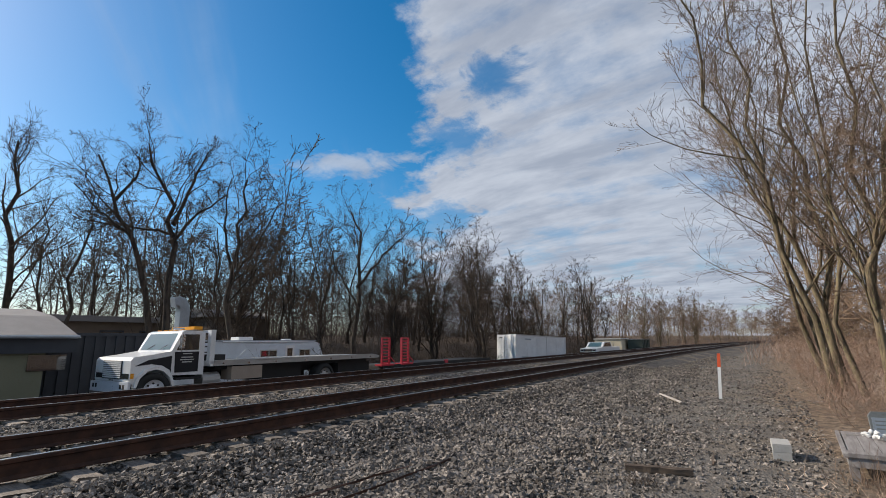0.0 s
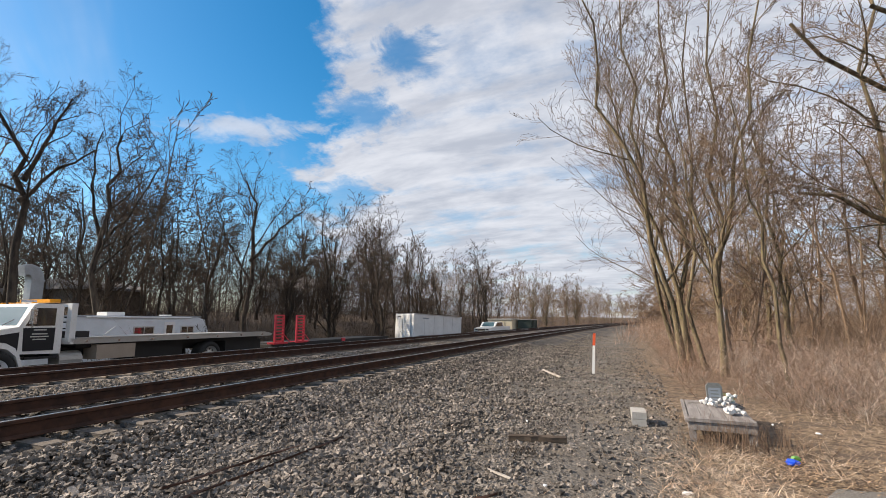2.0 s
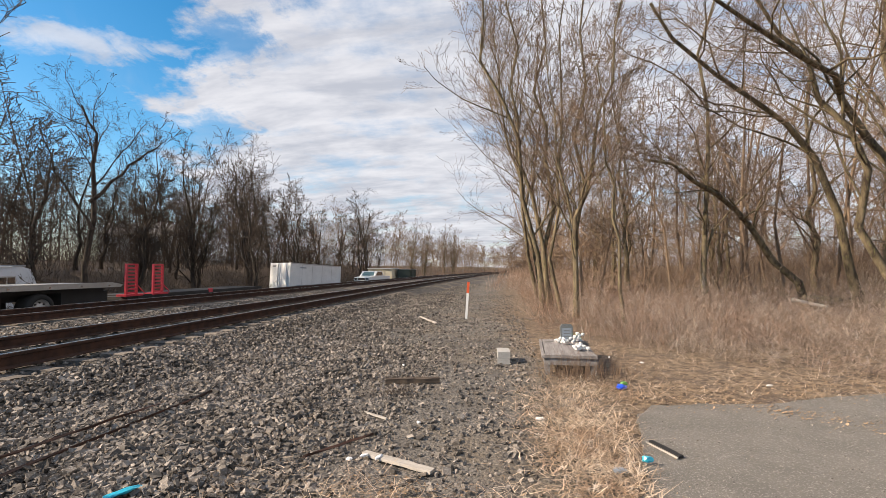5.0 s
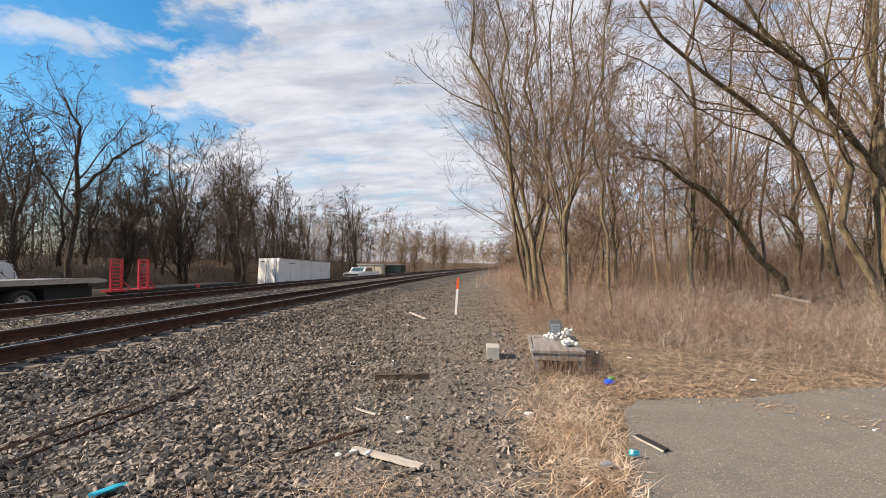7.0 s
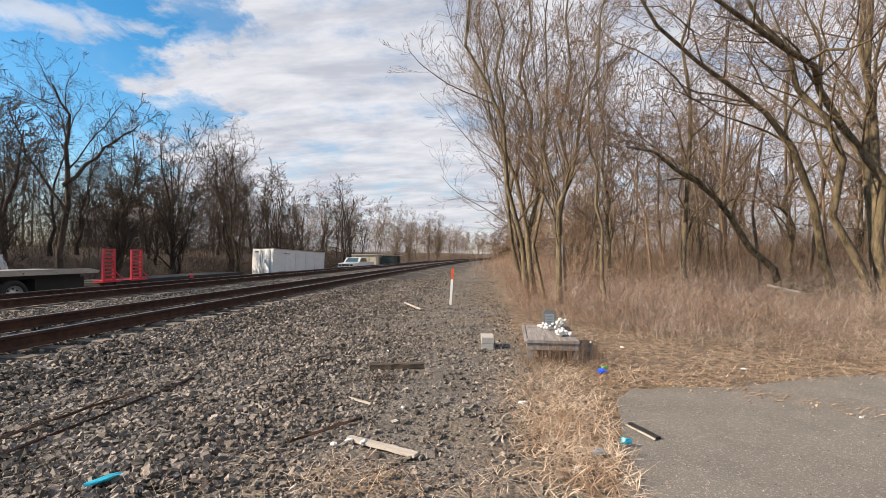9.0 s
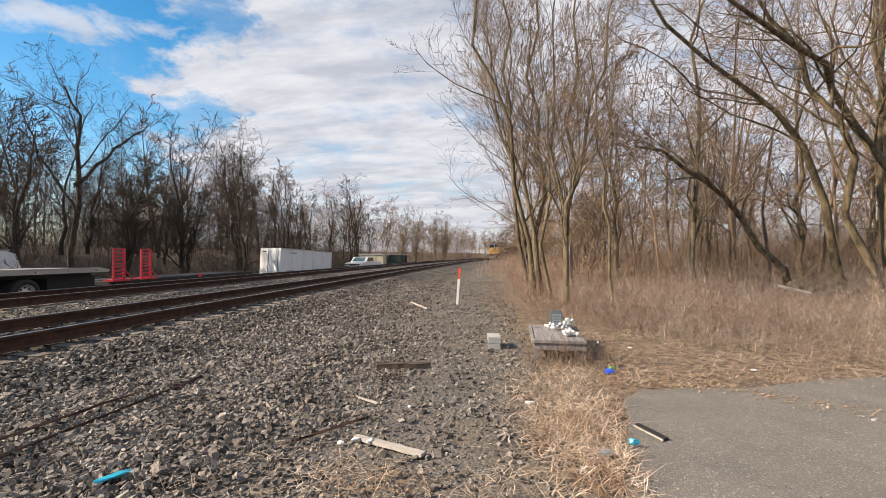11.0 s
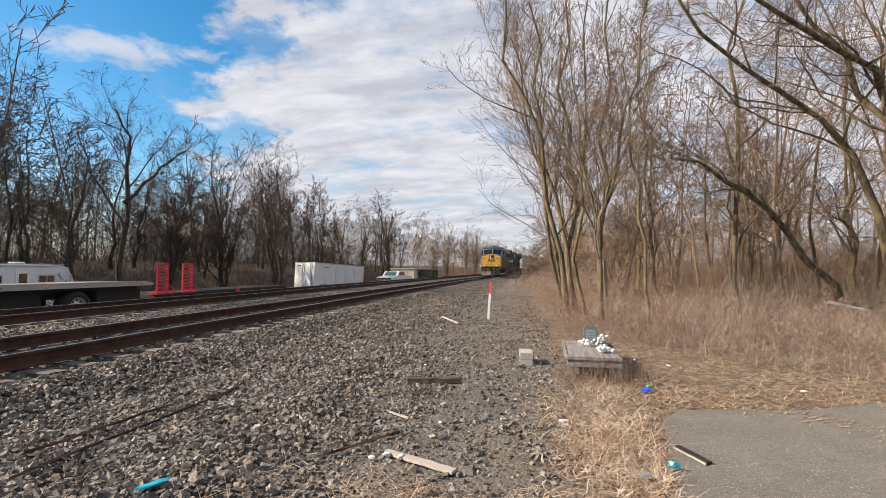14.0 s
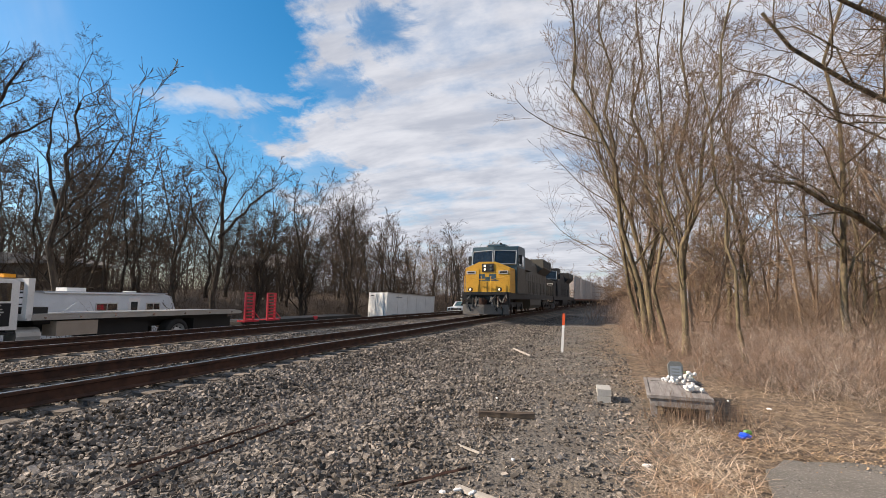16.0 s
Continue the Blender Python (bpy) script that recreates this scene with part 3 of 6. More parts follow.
def thicket():
    """Dry brush: arching stems with crooked side twigs."""
    rng = np.random.default_rng(31)
    for name, n, u0, u1, y0, y1, h0, h1, mat, label, twigs in (
            ("brush", 8500, 0.9, 6.0, 9.0, 32.0, 0.7, 2.3, BRUSH, "dense reddish dry brush and brambles", 6),
            ("brush", 10500, 2.2, 13.0, 6.2, 18.0, 0.5, 1.6, BRUSH_PALE, "dense pale dry brush and brambles", 9),
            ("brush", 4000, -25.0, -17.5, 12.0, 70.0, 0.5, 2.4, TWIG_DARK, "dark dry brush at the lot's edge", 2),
            ("brush", 4500, -1.4, 12.0, 30.0, 160.0, 0.9, 3.0, BRUSH, "dry brush along the railway", 2),
            ("brush", 3000, -2.6, 5.0, 100.0, 175.0, 2.5, 6.0, TWIG_GREY, "tall grey brush where the line bends away", 2),
            ("brush", 5000, -34.0, -16.0, 60.0, 220.0, 1.5, 5.5, TWIG_GREY, "grey brush along the railway", 2),
            ("brush", 5500, 7.0, 32.0, 16.0, 50.0, 1.0, 4.0, TWIG_GREY, "grey brush in the woods", 2),
            ("brush", 4500, 14.0, 60.0, 40.0, 120.0, 2.5, 7.5, TWIG_GREY, "tall undergrowth far in the woods", 2),
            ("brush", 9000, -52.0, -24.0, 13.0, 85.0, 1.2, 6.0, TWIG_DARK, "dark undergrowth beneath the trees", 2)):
        roots = strew(rng, n, u0, u1, y0, y1, -0.03)
        near = y1 < 40
        if y0 < 10 and u0 > 0:
            keep = (roots[:, 1] > 9.9 - 0.95 * (roots[:, 0] - 1.5)) & (roots[:, 1] > 6.9 + 0.35 * np.sin(roots[:, 0] * 2))
            roots = roots[keep]
            n = len(roots)
        clumps = 0.5 + 0.5 * np.sin(roots[:, 0] * 1.9 + 1.3 * np.sin(roots[:, 1] * 0.9)) * np.sin(roots[:, 1] * 1.4 + roots[:, 0] * 0.7)
        if near:
            keep = rng.random(n) < 0.3 + 0.8 * clumps
            roots, clumps = roots[keep], clumps[keep]
            n = len(roots)
        lengths = rng.uniform(h0, h1, n) * (0.38 + 0.95 * clumps)
        if near and u0 > 2:
            lengths *= 0.5 + 0.75 * np.clip((roots[:, 1] - 6.8) / 5.0, 0, 1)
        thick = 0.0045 if near else 0.0110
        blades(name, label, roots, lengths, np.full(n, thick), 1.0 if near else 0.5, mat, 32 + n, "brush", 1.7 if near else 0.9, 3 if near else 2, 1.1 if near else 0.7)
        k = rng.integers(0, n, n * twigs)
        m = len(k)
        spread = 0.22 if near else 0.35
        side = roots[k] + np.stack([rng.normal(0, spread, m), rng.normal(0, spread, m), lengths[k] * rng.uniform(0.03, 0.62 if near else 0.68, m)], -1)
        blades("brush_twigs", "fine twigs of the dry brush", side, (rng.uniform(0.08, 0.26, m) if near else lengths[k] * rng.uniform(0.15, 0.5, m)), np.full(m, 0.0030 if near else 0.008), 1.1, mat, 33 + n, "brush", 0.7, 1, 1.4)


thicket()


# ---- trees that stand out ----
def hero_trees():
    clump = [
        ([(1.5, 17.0, -0.2), (1.08, 16.6, 4.0), (0.46, 16.2, 6.4), (-0.09, 15.9, 8.5), (-0.6, 15.4, 10.6), (-1.0, 15.0, 12.5)], 0.099, 0.024),
        ([(1.7, 17.25, -0.2), (1.02, 17.2, 4.5), (0.65, 17.1, 7.2), (0.41, 17.1, 9.5), (0.3, 17.0, 13.5)], 0.093, 0.024),
        ([(1.85, 17.5, -0.2), (1.74, 17.6, 4.1), (1.65, 17.7, 6.8), (1.56, 17.8, 9.6), (1.7, 18.0, 14.0)], 0.099, 0.024),
        ([(2.0, 15.9, -0.2), (1.86, 15.9, 3.7), (2.11, 15.86, 5.8), (1.92, 15.9, 7.8), (2.3, 15.8, 11.5)], 0.064, 0.020),
    ]
    plant(tree_meshes("t", clump, "upright", 301, BARK_GREY, TWIG_GREY), pose(0, 0, 0), "tall grey-barked tree clump with several slender stems")
    plant(tree_meshes("t", clump[:3], "upright", 309, BARK_GREY, TWIG_GREY), pose(1.2, 6.5, 0, 0, 0, 3), "grey-barked tree clump of slender stems", size=0.95)
    fork = [
        ([(2.2, 14.3, -0.2), (2.21, 14.45, 2.4), (2.33, 14.6, 4.4), (2.48, 14.7, 6.8), (2.8, 14.8, 11.5)], 0.099, 0.024),
        ([(2.21, 14.35, 2.1), (2.53, 14.0, 3.9), (2.73, 13.7, 5.3), (3.0, 13.4, 6.5), (3.5, 12.9, 9.6)], 0.075, 0.020),
        ([(2.21, 14.35, 2.4), (1.85, 14.5, 4.2), (1.6, 14.7, 6.0), (1.45, 14.8, 8.5)], 0.052, 0.016),
    ]
    plant(tree_meshes("t", fork, "upright", 302, BARK_GREY, TWIG_GREY), pose(0, 0, 0), "forked grey-barked tree standing in dry brush")
    sapling = [([(3.2, 12.6, -0.2), (3.03, 12.64, 2.3), (2.93, 12.66, 3.7), (2.79, 12.7, 4.6), (2.6, 12.7, 7.0)], 0.049, 0.016)]
    plant(tree_meshes("t", sapling, "sparse", 303, BARK_GREY, TWIG_GREY), pose(0, 0, 0), "thin crooked sapling in dry brush")
    leaning = [([(10.45, 14.9, -0.2), (10.05, 14.6, 1.6), (9.5, 14.3, 3.2), (8.75, 14.1, 4.55), (7.9, 13.9, 5.75), (7.0, 13.7, 6.4), (5.95, 13.4, 6.85), (5.1, 13.1, 7.4), (4.0, 12.7, 8.6)], 0.135, 0.038)]
    plant(tree_meshes("t", leaning, "sparse", 304, BARK_GREY, TWIG_GREY), pose(0, 0, 0), "large leaning tree with a long bowed trunk")
    low = [([(9.9, 16.5, -0.1), (8.67, 15.8, 1.67), (7.6, 15.2, 2.9), (6.52, 14.6, 3.6), (5.31, 14.0, 4.26), (3.9, 13.2, 4.5)], 0.128, 0.040)]
    plant(tree_meshes("t", low, "sparse", 305, BARK_GREY, TWIG_GREY), pose(0, 0, 0), "low leaning tree arching over the brush")
    big = [
        ([(10.5, 13.6, -0.2), (9.81, 13.26, 1.73), (9.28, 13.0, 3.8), (8.74, 12.8, 5.3), (8.2, 12.6, 6.1), (7.38, 12.5, 7.1), (6.2, 12.2, 8.6)], 0.122, 0.040),
        ([(10.7, 13.5, -0.2), (10.6, 13.35, 2.5), (10.54, 13.34, 4.15), (9.34, 13.0, 5.5), (8.3, 12.5, 6.0), (7.29, 12.0, 6.3), (6.5, 11.3, 6.65), (4.6, 10.5, 7.4)], 0.145, 0.040),
        ([(10.75, 13.6, -0.2), (10.5, 13.4, 4.9), (10.45, 13.4, 8.4), (10.7, 13.6, 13.5)], 0.139, 0.040),
        ([(11.5, 14.5, -0.2), (11.26, 14.9, 3.3), (11.24, 15.1, 6.3), (11.4, 15.2, 9.4), (11.7, 15.6, 13.5)], 0.151, 0.040),
    ]
    plant(tree_meshes("t", big, "spreading", 306, BARK_GREY, TWIG_GREY, 3), pose(0, 0, 0), "massive many-stemmed old tree with heavy limbs")
    mid = [([(6.5, 15.7, -0.2), (6.37, 15.76, 3.5), (6.52, 15.7, 6.65), (6.6, 15.6, 12.5)], 0.110, 0.032)]
    plant(tree_meshes("t", mid, "woods", 307, BARK_GREY, TWIG_GREY), pose(0, 0, 0), "upright bare tree in the thicket")

    # trees behind the lot, their backlit shade put into bark and twig colour
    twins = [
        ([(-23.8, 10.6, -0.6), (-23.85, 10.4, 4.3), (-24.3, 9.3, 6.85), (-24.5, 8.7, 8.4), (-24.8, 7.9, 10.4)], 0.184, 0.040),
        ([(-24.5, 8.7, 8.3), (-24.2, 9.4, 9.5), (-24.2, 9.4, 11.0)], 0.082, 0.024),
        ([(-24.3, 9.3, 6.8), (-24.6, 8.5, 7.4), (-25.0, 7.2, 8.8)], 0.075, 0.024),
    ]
    plant(tree_meshes("t", twins, "sparse", 311, BARK_BACKLIT, TWIG_DARK), pose(0, 0, 0), "tall dark walnut-like tree with a bent trunk")
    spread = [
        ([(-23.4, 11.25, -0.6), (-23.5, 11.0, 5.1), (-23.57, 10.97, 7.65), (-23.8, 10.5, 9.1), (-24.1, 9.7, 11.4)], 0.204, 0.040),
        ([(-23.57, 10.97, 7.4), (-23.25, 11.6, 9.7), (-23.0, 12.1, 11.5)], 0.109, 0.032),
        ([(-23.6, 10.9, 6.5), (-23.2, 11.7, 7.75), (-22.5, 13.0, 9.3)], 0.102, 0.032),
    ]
    plant(tree_meshes("t", spread, "sparse", 312, BARK_BACKLIT, TWIG_DARK), pose(0, 0, 0), "tall dark tree with a wide open crown")
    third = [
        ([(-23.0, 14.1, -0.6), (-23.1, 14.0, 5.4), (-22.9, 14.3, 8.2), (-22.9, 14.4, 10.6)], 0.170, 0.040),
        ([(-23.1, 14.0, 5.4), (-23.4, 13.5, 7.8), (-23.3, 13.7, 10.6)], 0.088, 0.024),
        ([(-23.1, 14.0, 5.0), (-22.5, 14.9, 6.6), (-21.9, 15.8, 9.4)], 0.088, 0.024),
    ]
    plant(tree_meshes("t", third, "woods", 313, BARK_BACKLIT, TWIG_DARK), pose(0, 0, 0), "dark forked tree with a dense crown")
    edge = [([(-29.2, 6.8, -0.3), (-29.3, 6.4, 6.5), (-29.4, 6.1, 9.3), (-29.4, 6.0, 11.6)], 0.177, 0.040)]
    plant(tree_meshes("t", edge, "upright", 314, BARK_BACKLIT, TWIG_DARK), pose(0, 0, 0), "dark upright tree behind the sheds")
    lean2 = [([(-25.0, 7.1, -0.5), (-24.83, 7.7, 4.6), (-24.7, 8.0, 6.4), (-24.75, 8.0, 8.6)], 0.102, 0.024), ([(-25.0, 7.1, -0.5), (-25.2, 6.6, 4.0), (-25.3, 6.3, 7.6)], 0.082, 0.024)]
    plant(tree_meshes("t", lean2, "sparse", 315, BARK_BACKLIT, TWIG_DARK), pose(0, 0, 0), "thin dark tree with two leaning stems")
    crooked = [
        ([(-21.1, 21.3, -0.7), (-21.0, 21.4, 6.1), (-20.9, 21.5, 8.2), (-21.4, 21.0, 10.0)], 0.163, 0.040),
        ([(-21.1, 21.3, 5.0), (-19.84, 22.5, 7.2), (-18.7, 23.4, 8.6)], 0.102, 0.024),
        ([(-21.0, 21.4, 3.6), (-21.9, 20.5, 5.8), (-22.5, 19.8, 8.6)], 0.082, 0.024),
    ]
    plant(tree_meshes("t", crooked, "sparse", 316, BARK_BACKLIT, TWIG_DARK), pose(0, 0, 0), "crooked dark tree rising above its neighbours")
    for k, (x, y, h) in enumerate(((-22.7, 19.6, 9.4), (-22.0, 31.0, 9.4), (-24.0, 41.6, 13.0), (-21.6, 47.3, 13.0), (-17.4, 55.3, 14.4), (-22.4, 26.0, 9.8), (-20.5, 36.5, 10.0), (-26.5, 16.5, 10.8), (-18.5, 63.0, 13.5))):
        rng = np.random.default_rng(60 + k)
        plant(tree_meshes("t", simple_stem(rng, h, 0.2, 0.08, 2 + k % 2), ("woods", "upright")[k % 2], 320 + k, BARK_BACKLIT, TWIG_DARK, 3, 0.010), pose(x, y, float(land(x, y))), "dark bare tree at the lot's edge", "trees behind the lot")


hero_trees()


# ---- paints and other surfaces of made things ----
def plain(name, colour, rough=0.5, metal=0.0, dirt=(0.75, 0.72, 0.68), scale=2.0, coat=0.0, emit=0.0):
    """Paint with a little dirt in it."""
    mat = material(name, [colour, tuple(c * 0.9 for c in colour), tuple(c * d for c, d in zip(colour, dirt))], rough, metal, scale=scale, fine=22, bump=0.06, bump_scale=30, coat=coat)
    if emit:
        shader = mat.node_tree.nodes["Principled BSDF"]
        shader.inputs["Emission Color"].default_value = (*colour, 1)
        shader.inputs["Emission Strength"].default_value = emit
    return mat


WHITE = plain("white_paint", (0.76, 0.76, 0.75), 0.35, coat=0.3)
BLACK = plain("black_paint", (0.005, 0.0055, 0.008), 0.65)
CHROME = plain("dull_chrome", (0.62, 0.62, 0.62), 0.25, 0.9)
ALUMINIUM = plain("weathered_aluminium", (0.46, 0.45, 0.43), 0.5, 0.6)
RIM = plain("polished_rim", (0.66, 0.68, 0.72), 0.3, 0.15)
RUBBER = plain("tyre_rubber", (0.018, 0.018, 0.018), 0.85)
CHASSIS = plain("black_chassis", (0.015, 0.014, 0.014), 0.7)
AMBER = plain("amber_plastic", (0.75, 0.32, 0.02), 0.3)
RED = plain("red_paint", (0.50, 0.025, 0.045), 0.5)
TAN = plain("weathered_tan_board", (0.36, 0.29, 0.23), 0.85, scale=4)
CREAM = plain("camper_siding", (0.66, 0.70, 0.74), 0.45)
GALVANISED = plain("galvanised_steel", (0.30, 0.33, 0.36), 0.5, 0.4, scale=5)
OLIVE = plain("olive_grey_wall", (0.17, 0.17, 0.115), 0.9, scale=1)
DARK_WALL = plain("dark_blue_grey_wall", (0.035, 0.04, 0.05), 0.8)
ROOF = plain("grey_roofing_felt", (0.20, 0.19, 0.19), 0.9)
BROWN_WALL = plain("brown_wall", (0.13, 0.10, 0.075), 0.9)
PALE_WALL = plain("pale_siding", (0.50, 0.49, 0.46), 0.8)
BEIGE = plain("beige_panel", (0.60, 0.53, 0.39), 0.8)
GREEN_BOX = plain("dark_green_paint", (0.05, 0.065, 0.05), 0.6)
CONCRETE = plain("concrete_block", (0.38, 0.365, 0.34), 0.9, scale=9)
OLD_WOOD = material("grey_weathered_wood", [(0.17, 0.15, 0.14), (0.29, 0.265, 0.25), (0.12, 0.105, 0.10)], 0.88, scale=3, fine=26, bump=0.5, bump_scale=22, stretch=(7, 0.6, 5), distance=0.006)
PALE_WOOD = material("bleached_wood", [(0.28, 0.25, 0.215), (0.40, 0.36, 0.315)], 0.85, scale=4, fine=30, bump=0.4, bump_scale=24, stretch=(1, 6, 6), distance=0.004)
DARK_WOOD = material("dark_split_wood", [(0.045, 0.03, 0.02), (0.12, 0.085, 0.058)], 0.9, scale=4, fine=30, bump=0.5, stretch=(1, 6, 6), distance=0.006)
ORANGE = plain("orange_reflective_band", (0.78, 0.11, 0.03), 0.5)
PETAL = plain("white_petals", (0.72, 0.71, 0.69), 0.8)
LEAF = plain("plastic_leaves", (0.10, 0.26, 0.05), 0.6)
BLUE = plain("blue_wrapper", (0.02, 0.10, 0.75), 0.35)
CYAN = plain("cyan_foil", (0.02, 0.42, 0.58), 0.3)
STONE_GREY = plain("grey_slate", (0.16, 0.165, 0.16), 0.35)
LAMP_GLOW = plain("lit_lamp", (1.0, 0.86, 0.62), 0.3, emit=0.9)


def glass_material(name, tint, rough=0.05):
    mat = bpy.data.materials.new(name)
    mat.use_nodes = True
    shader = mat.node_tree.nodes["Principled BSDF"]
    shader.inputs["Base Color"].default_value = (*tint, 1)
    shader.inputs["Roughness"].default_value = rough
    shader.inputs["Specular IOR Level"].default_value = 0.9
    shader.inputs["Coat Weight"].default_value = 1.0
    shader.inputs["Coat Roughness"].default_value = 0.03
    return mat


GLASS = glass_material("dark_window_glass", (0.02, 0.025, 0.028))
WINDSCREEN = glass_material("tinted_windscreen", (0.16, 0.26, 0.27))


def wheel(parent, x, y, r, w, rim_mat, rim=0.58, face=1):
    """A wheel on the x axis: tyre, rim with bolts."""
    hub = part("wheel", rod((x - w * face, y, r), (x - 0.13 * face, y, r), r * rim, 20), CHASSIS, parent)
    bm = bmesh.new()
    steps = [(-w, r * 0.62), (-w, r * 0.93), (-w * 0.85, r), (-w * 0.15, r), (0, r * 0.93), (0, r * 0.62)]
    n = 28
    rings = [[bm.verts.new((x + face * s, y + rr * math.cos(2 * math.pi * k / n), r + rr * math.sin(2 * math.pi * k / n))) for k in range(n)] for s, rr in steps]
    for a, b in zip(rings, rings[1:] + rings[:1]):
        for k in range(n):
            bm.faces.new((a[k], a[(k + 1) % n], b[(k + 1) % n], b[k]))
    part("tyre", bm, RUBBER, hub, smooth=True)
    bm = bmesh.new()
    steps = [(0.0, r * 0.63), (-0.02, r * 0.58), (-0.09, r * 0.50), (-0.07, r * 0.30), (-0.02, r * 0.2), (-0.02, 0.001)]
    rings = [[bm.verts.new((x + face * s, y + rr * math.cos(2 * math.pi * k / n), r + rr * math.sin(2 * math.pi * k / n))) for k in range(n)] for s, rr in steps]
    for a, b in zip(rings, rings[1:]):
        for k in range(n):
            bm.faces.new((a[k], a[(k + 1) % n], b[(k + 1) % n], b[k]))
    part("rim", bm, rim_mat, hub, smooth=True)
    bm = bmesh.new()
    for k in range(8):
        a = 2 * math.pi * k / 8
        rod((x - 0.09 * face, y + r * 0.4 * math.cos(a), r + r * 0.4 * math.sin(a)), (x - 0.05 * face, y + r * 0.4 * math.cos(a), r + r * 0.4 * math.sin(a)), 0.03, 6, bm=bm)
    part("wheel_nuts", bm, CHASSIS, hub)


def tow_truck():
    t = thing("tow_truck", "white and black rollback tow truck with an empty flat bed", "truck", pose(-14.75, 13.3, -0.22, 0, 0, 0.5))
    # bonnet with a falling top line, in white
    hood = [(-6.95, 0.80), (-6.98, 1.42), (-6.80, 1.52), (-6.2, 1.60), (-5.66, 1.70), (-5.66, 0.95), (-5.60, 0.62), (-5.62, 0.55), (-5.72, 0.86), (-5.92, 1.08), (-6.15, 1.14), (-6.4, 1.08), (-6.6, 0.86), (-6.68, 0.62)]
    body = part("bonnet", prism(hood, "x", -2.32, -0.06), WHITE, t, bevel=0.03)
    arch = [(-6.74, 0.60), (-6.66, 0.90), (-6.44, 1.15), (-6.15, 1.22), (-5.88, 1.15), (-5.66, 0.92), (-5.54, 0.55), (-5.62, 0.55), (-5.73, 0.86), (-5.93, 1.06), (-6.15, 1.12), (-6.39, 1.06), (-6.58, 0.86), (-6.66, 0.60)]
    part("wing", prism(arch, "x", -0.10, 0.05), WHITE, body, bevel=0.015)
    part("wing", prism(arch, "x", -2.44, -2.28), WHITE, body, bevel=0.015)
    swoosh = [(-6.72, 1.24), (-6.35, 1.42), (-5.66, 1.54), (-5.66, 0.98), (-5.70, 1.08), (-5.92, 1.23), (-6.25, 1.29)]
    part("stripe", prism(swoosh, "x", -0.058, -0.050), BLACK, body, "black painted sweep")
    grille = part("grille", box(-1.78, -0.56, -7.02, -6.96, 0.84, 1.42), CHASSIS, t, bevel=0.02)
    for k in range(9):
        part("grille_bar", box(-1.74, -0.60, -7.06, -7.02, 0.875 + k * 0.06, 0.915 + k * 0.06), WHITE, grille)
    part("nameplate_bar", box(-1.30, -1.02, -7.03, -7.01, 0.79, 0.82), CHASSIS, grille)
    bumper = part("bumper", box(-2.42, 0.02, -7.15, -6.92, 0.46, 0.76), RIM, t, bevel=0.05)
    for x in (-2.2, -2.02, -0.42, -0.24):
        part("fog_lamp", box(x - 0.06, x + 0.06, -7.165, -7.14, 0.57, 0.69), CHASSIS, bumper)
    for x in (-2.02, -0.34):
        part("headlight", box(x - 0.22, x + 0.22, -7.00, -6.95, 0.86, 1.02), GLASS, t, bevel=0.01)
    part("turn_signal", box(-0.10, -0.035, -6.93, -6.72, 0.87, 1.02), AMBER, t)
    # cab
    cab_side = [(-5.66, 0.90), (-5.66, 1.70), (-5.36, 2.32), (-5.24, 2.38), (-4.62, 2.36), (-4.52, 2.28), (-4.50, 0.86)]
    cab = part("cab", prism(cab_side, "x", -2.26, -0.10), WHITE, t, bevel=0.045)
    part("door", prism([(-5.52, 0.98), (-5.56, 1.66), (-4.70, 1.66), (-4.70, 0.98)], "x", -0.105, -0.085), BLACK, cab, "black lower door panel")
    part("side_window", prism([(-5.52, 1.72), (-5.26, 2.24), (-4.72, 2.24), (-4.72, 1.72)], "x", -0.11, -0.088), GLASS, cab)
    scr = bmesh.new()
    q = [scr.verts.new(p) for p in ((-2.12, -5.655, 1.74), (-0.24, -5.655, 1.74), (-0.30, -5.385, 2.28), (-2.06, -5.385, 2.28))]
    scr.faces.new(q)
    bmesh.ops.solidify(scr, geom=scr.faces[:], thickness=0.02)
    part("windscreen", scr, WINDSCREEN, cab, "sky-reflecting windscreen")
    for x in (-1.6, -0.8):
        part("wiper", rod((x, -5.69, 1.74), (x + 0.35, -5.62, 1.90), 0.012, 5), CHASSIS, cab)
    for k, (w, z) in enumerate(((0.34, 1.58), (0.42, 1.46), (0.5, 1.38), (0.36, 1.30))):
        part("lettering_bar", box(-0.088, -0.081, -5.12 - w / 2, -5.12 + w / 2, z, z + 0.035), PALE_WALL, cab, "unreadable pale lettering")
    part("mirror", box(0.06, 0.20, -5.52, -5.42, 1.78, 2.20), CHROME, t, bevel=0.03)
    part("mirror_arm", rod((0.10, -5.47, 1.66), (0.13, -5.47, 2.26), 0.015, 6), CHROME, t)
    for x in (-1.9, -1.5, -1.18, -0.86, -0.46):
        part("marker_lamp", box(x - 0.05, x + 0.05, -5.2, -5.1, 2.37, 2.42), AMBER, cab)
    part("horn", rod((-0.7, -5.35, 2.44), (-0.7, -4.95, 2.44), 0.035, 8), CHROME, t)
    part("step", box(-0.35, 0.0, -5.5, -4.6, 0.50, 0.56), CHASSIS, t)
    part("step", box(-0.35, 0.0, -5.5, -4.6, 0.74, 0.80), CHASSIS, t)
    part("fuel_tank", rod((-0.35, -4.5, 0.66), (-0.35, -3.9, 0.66), 0.26, 16), ALUMINIUM, t)
    # bed
    part("chassis_rail", box(-0.85, -0.65, -4.6, 2.4, 0.72, 1.02), CHASSIS, t)
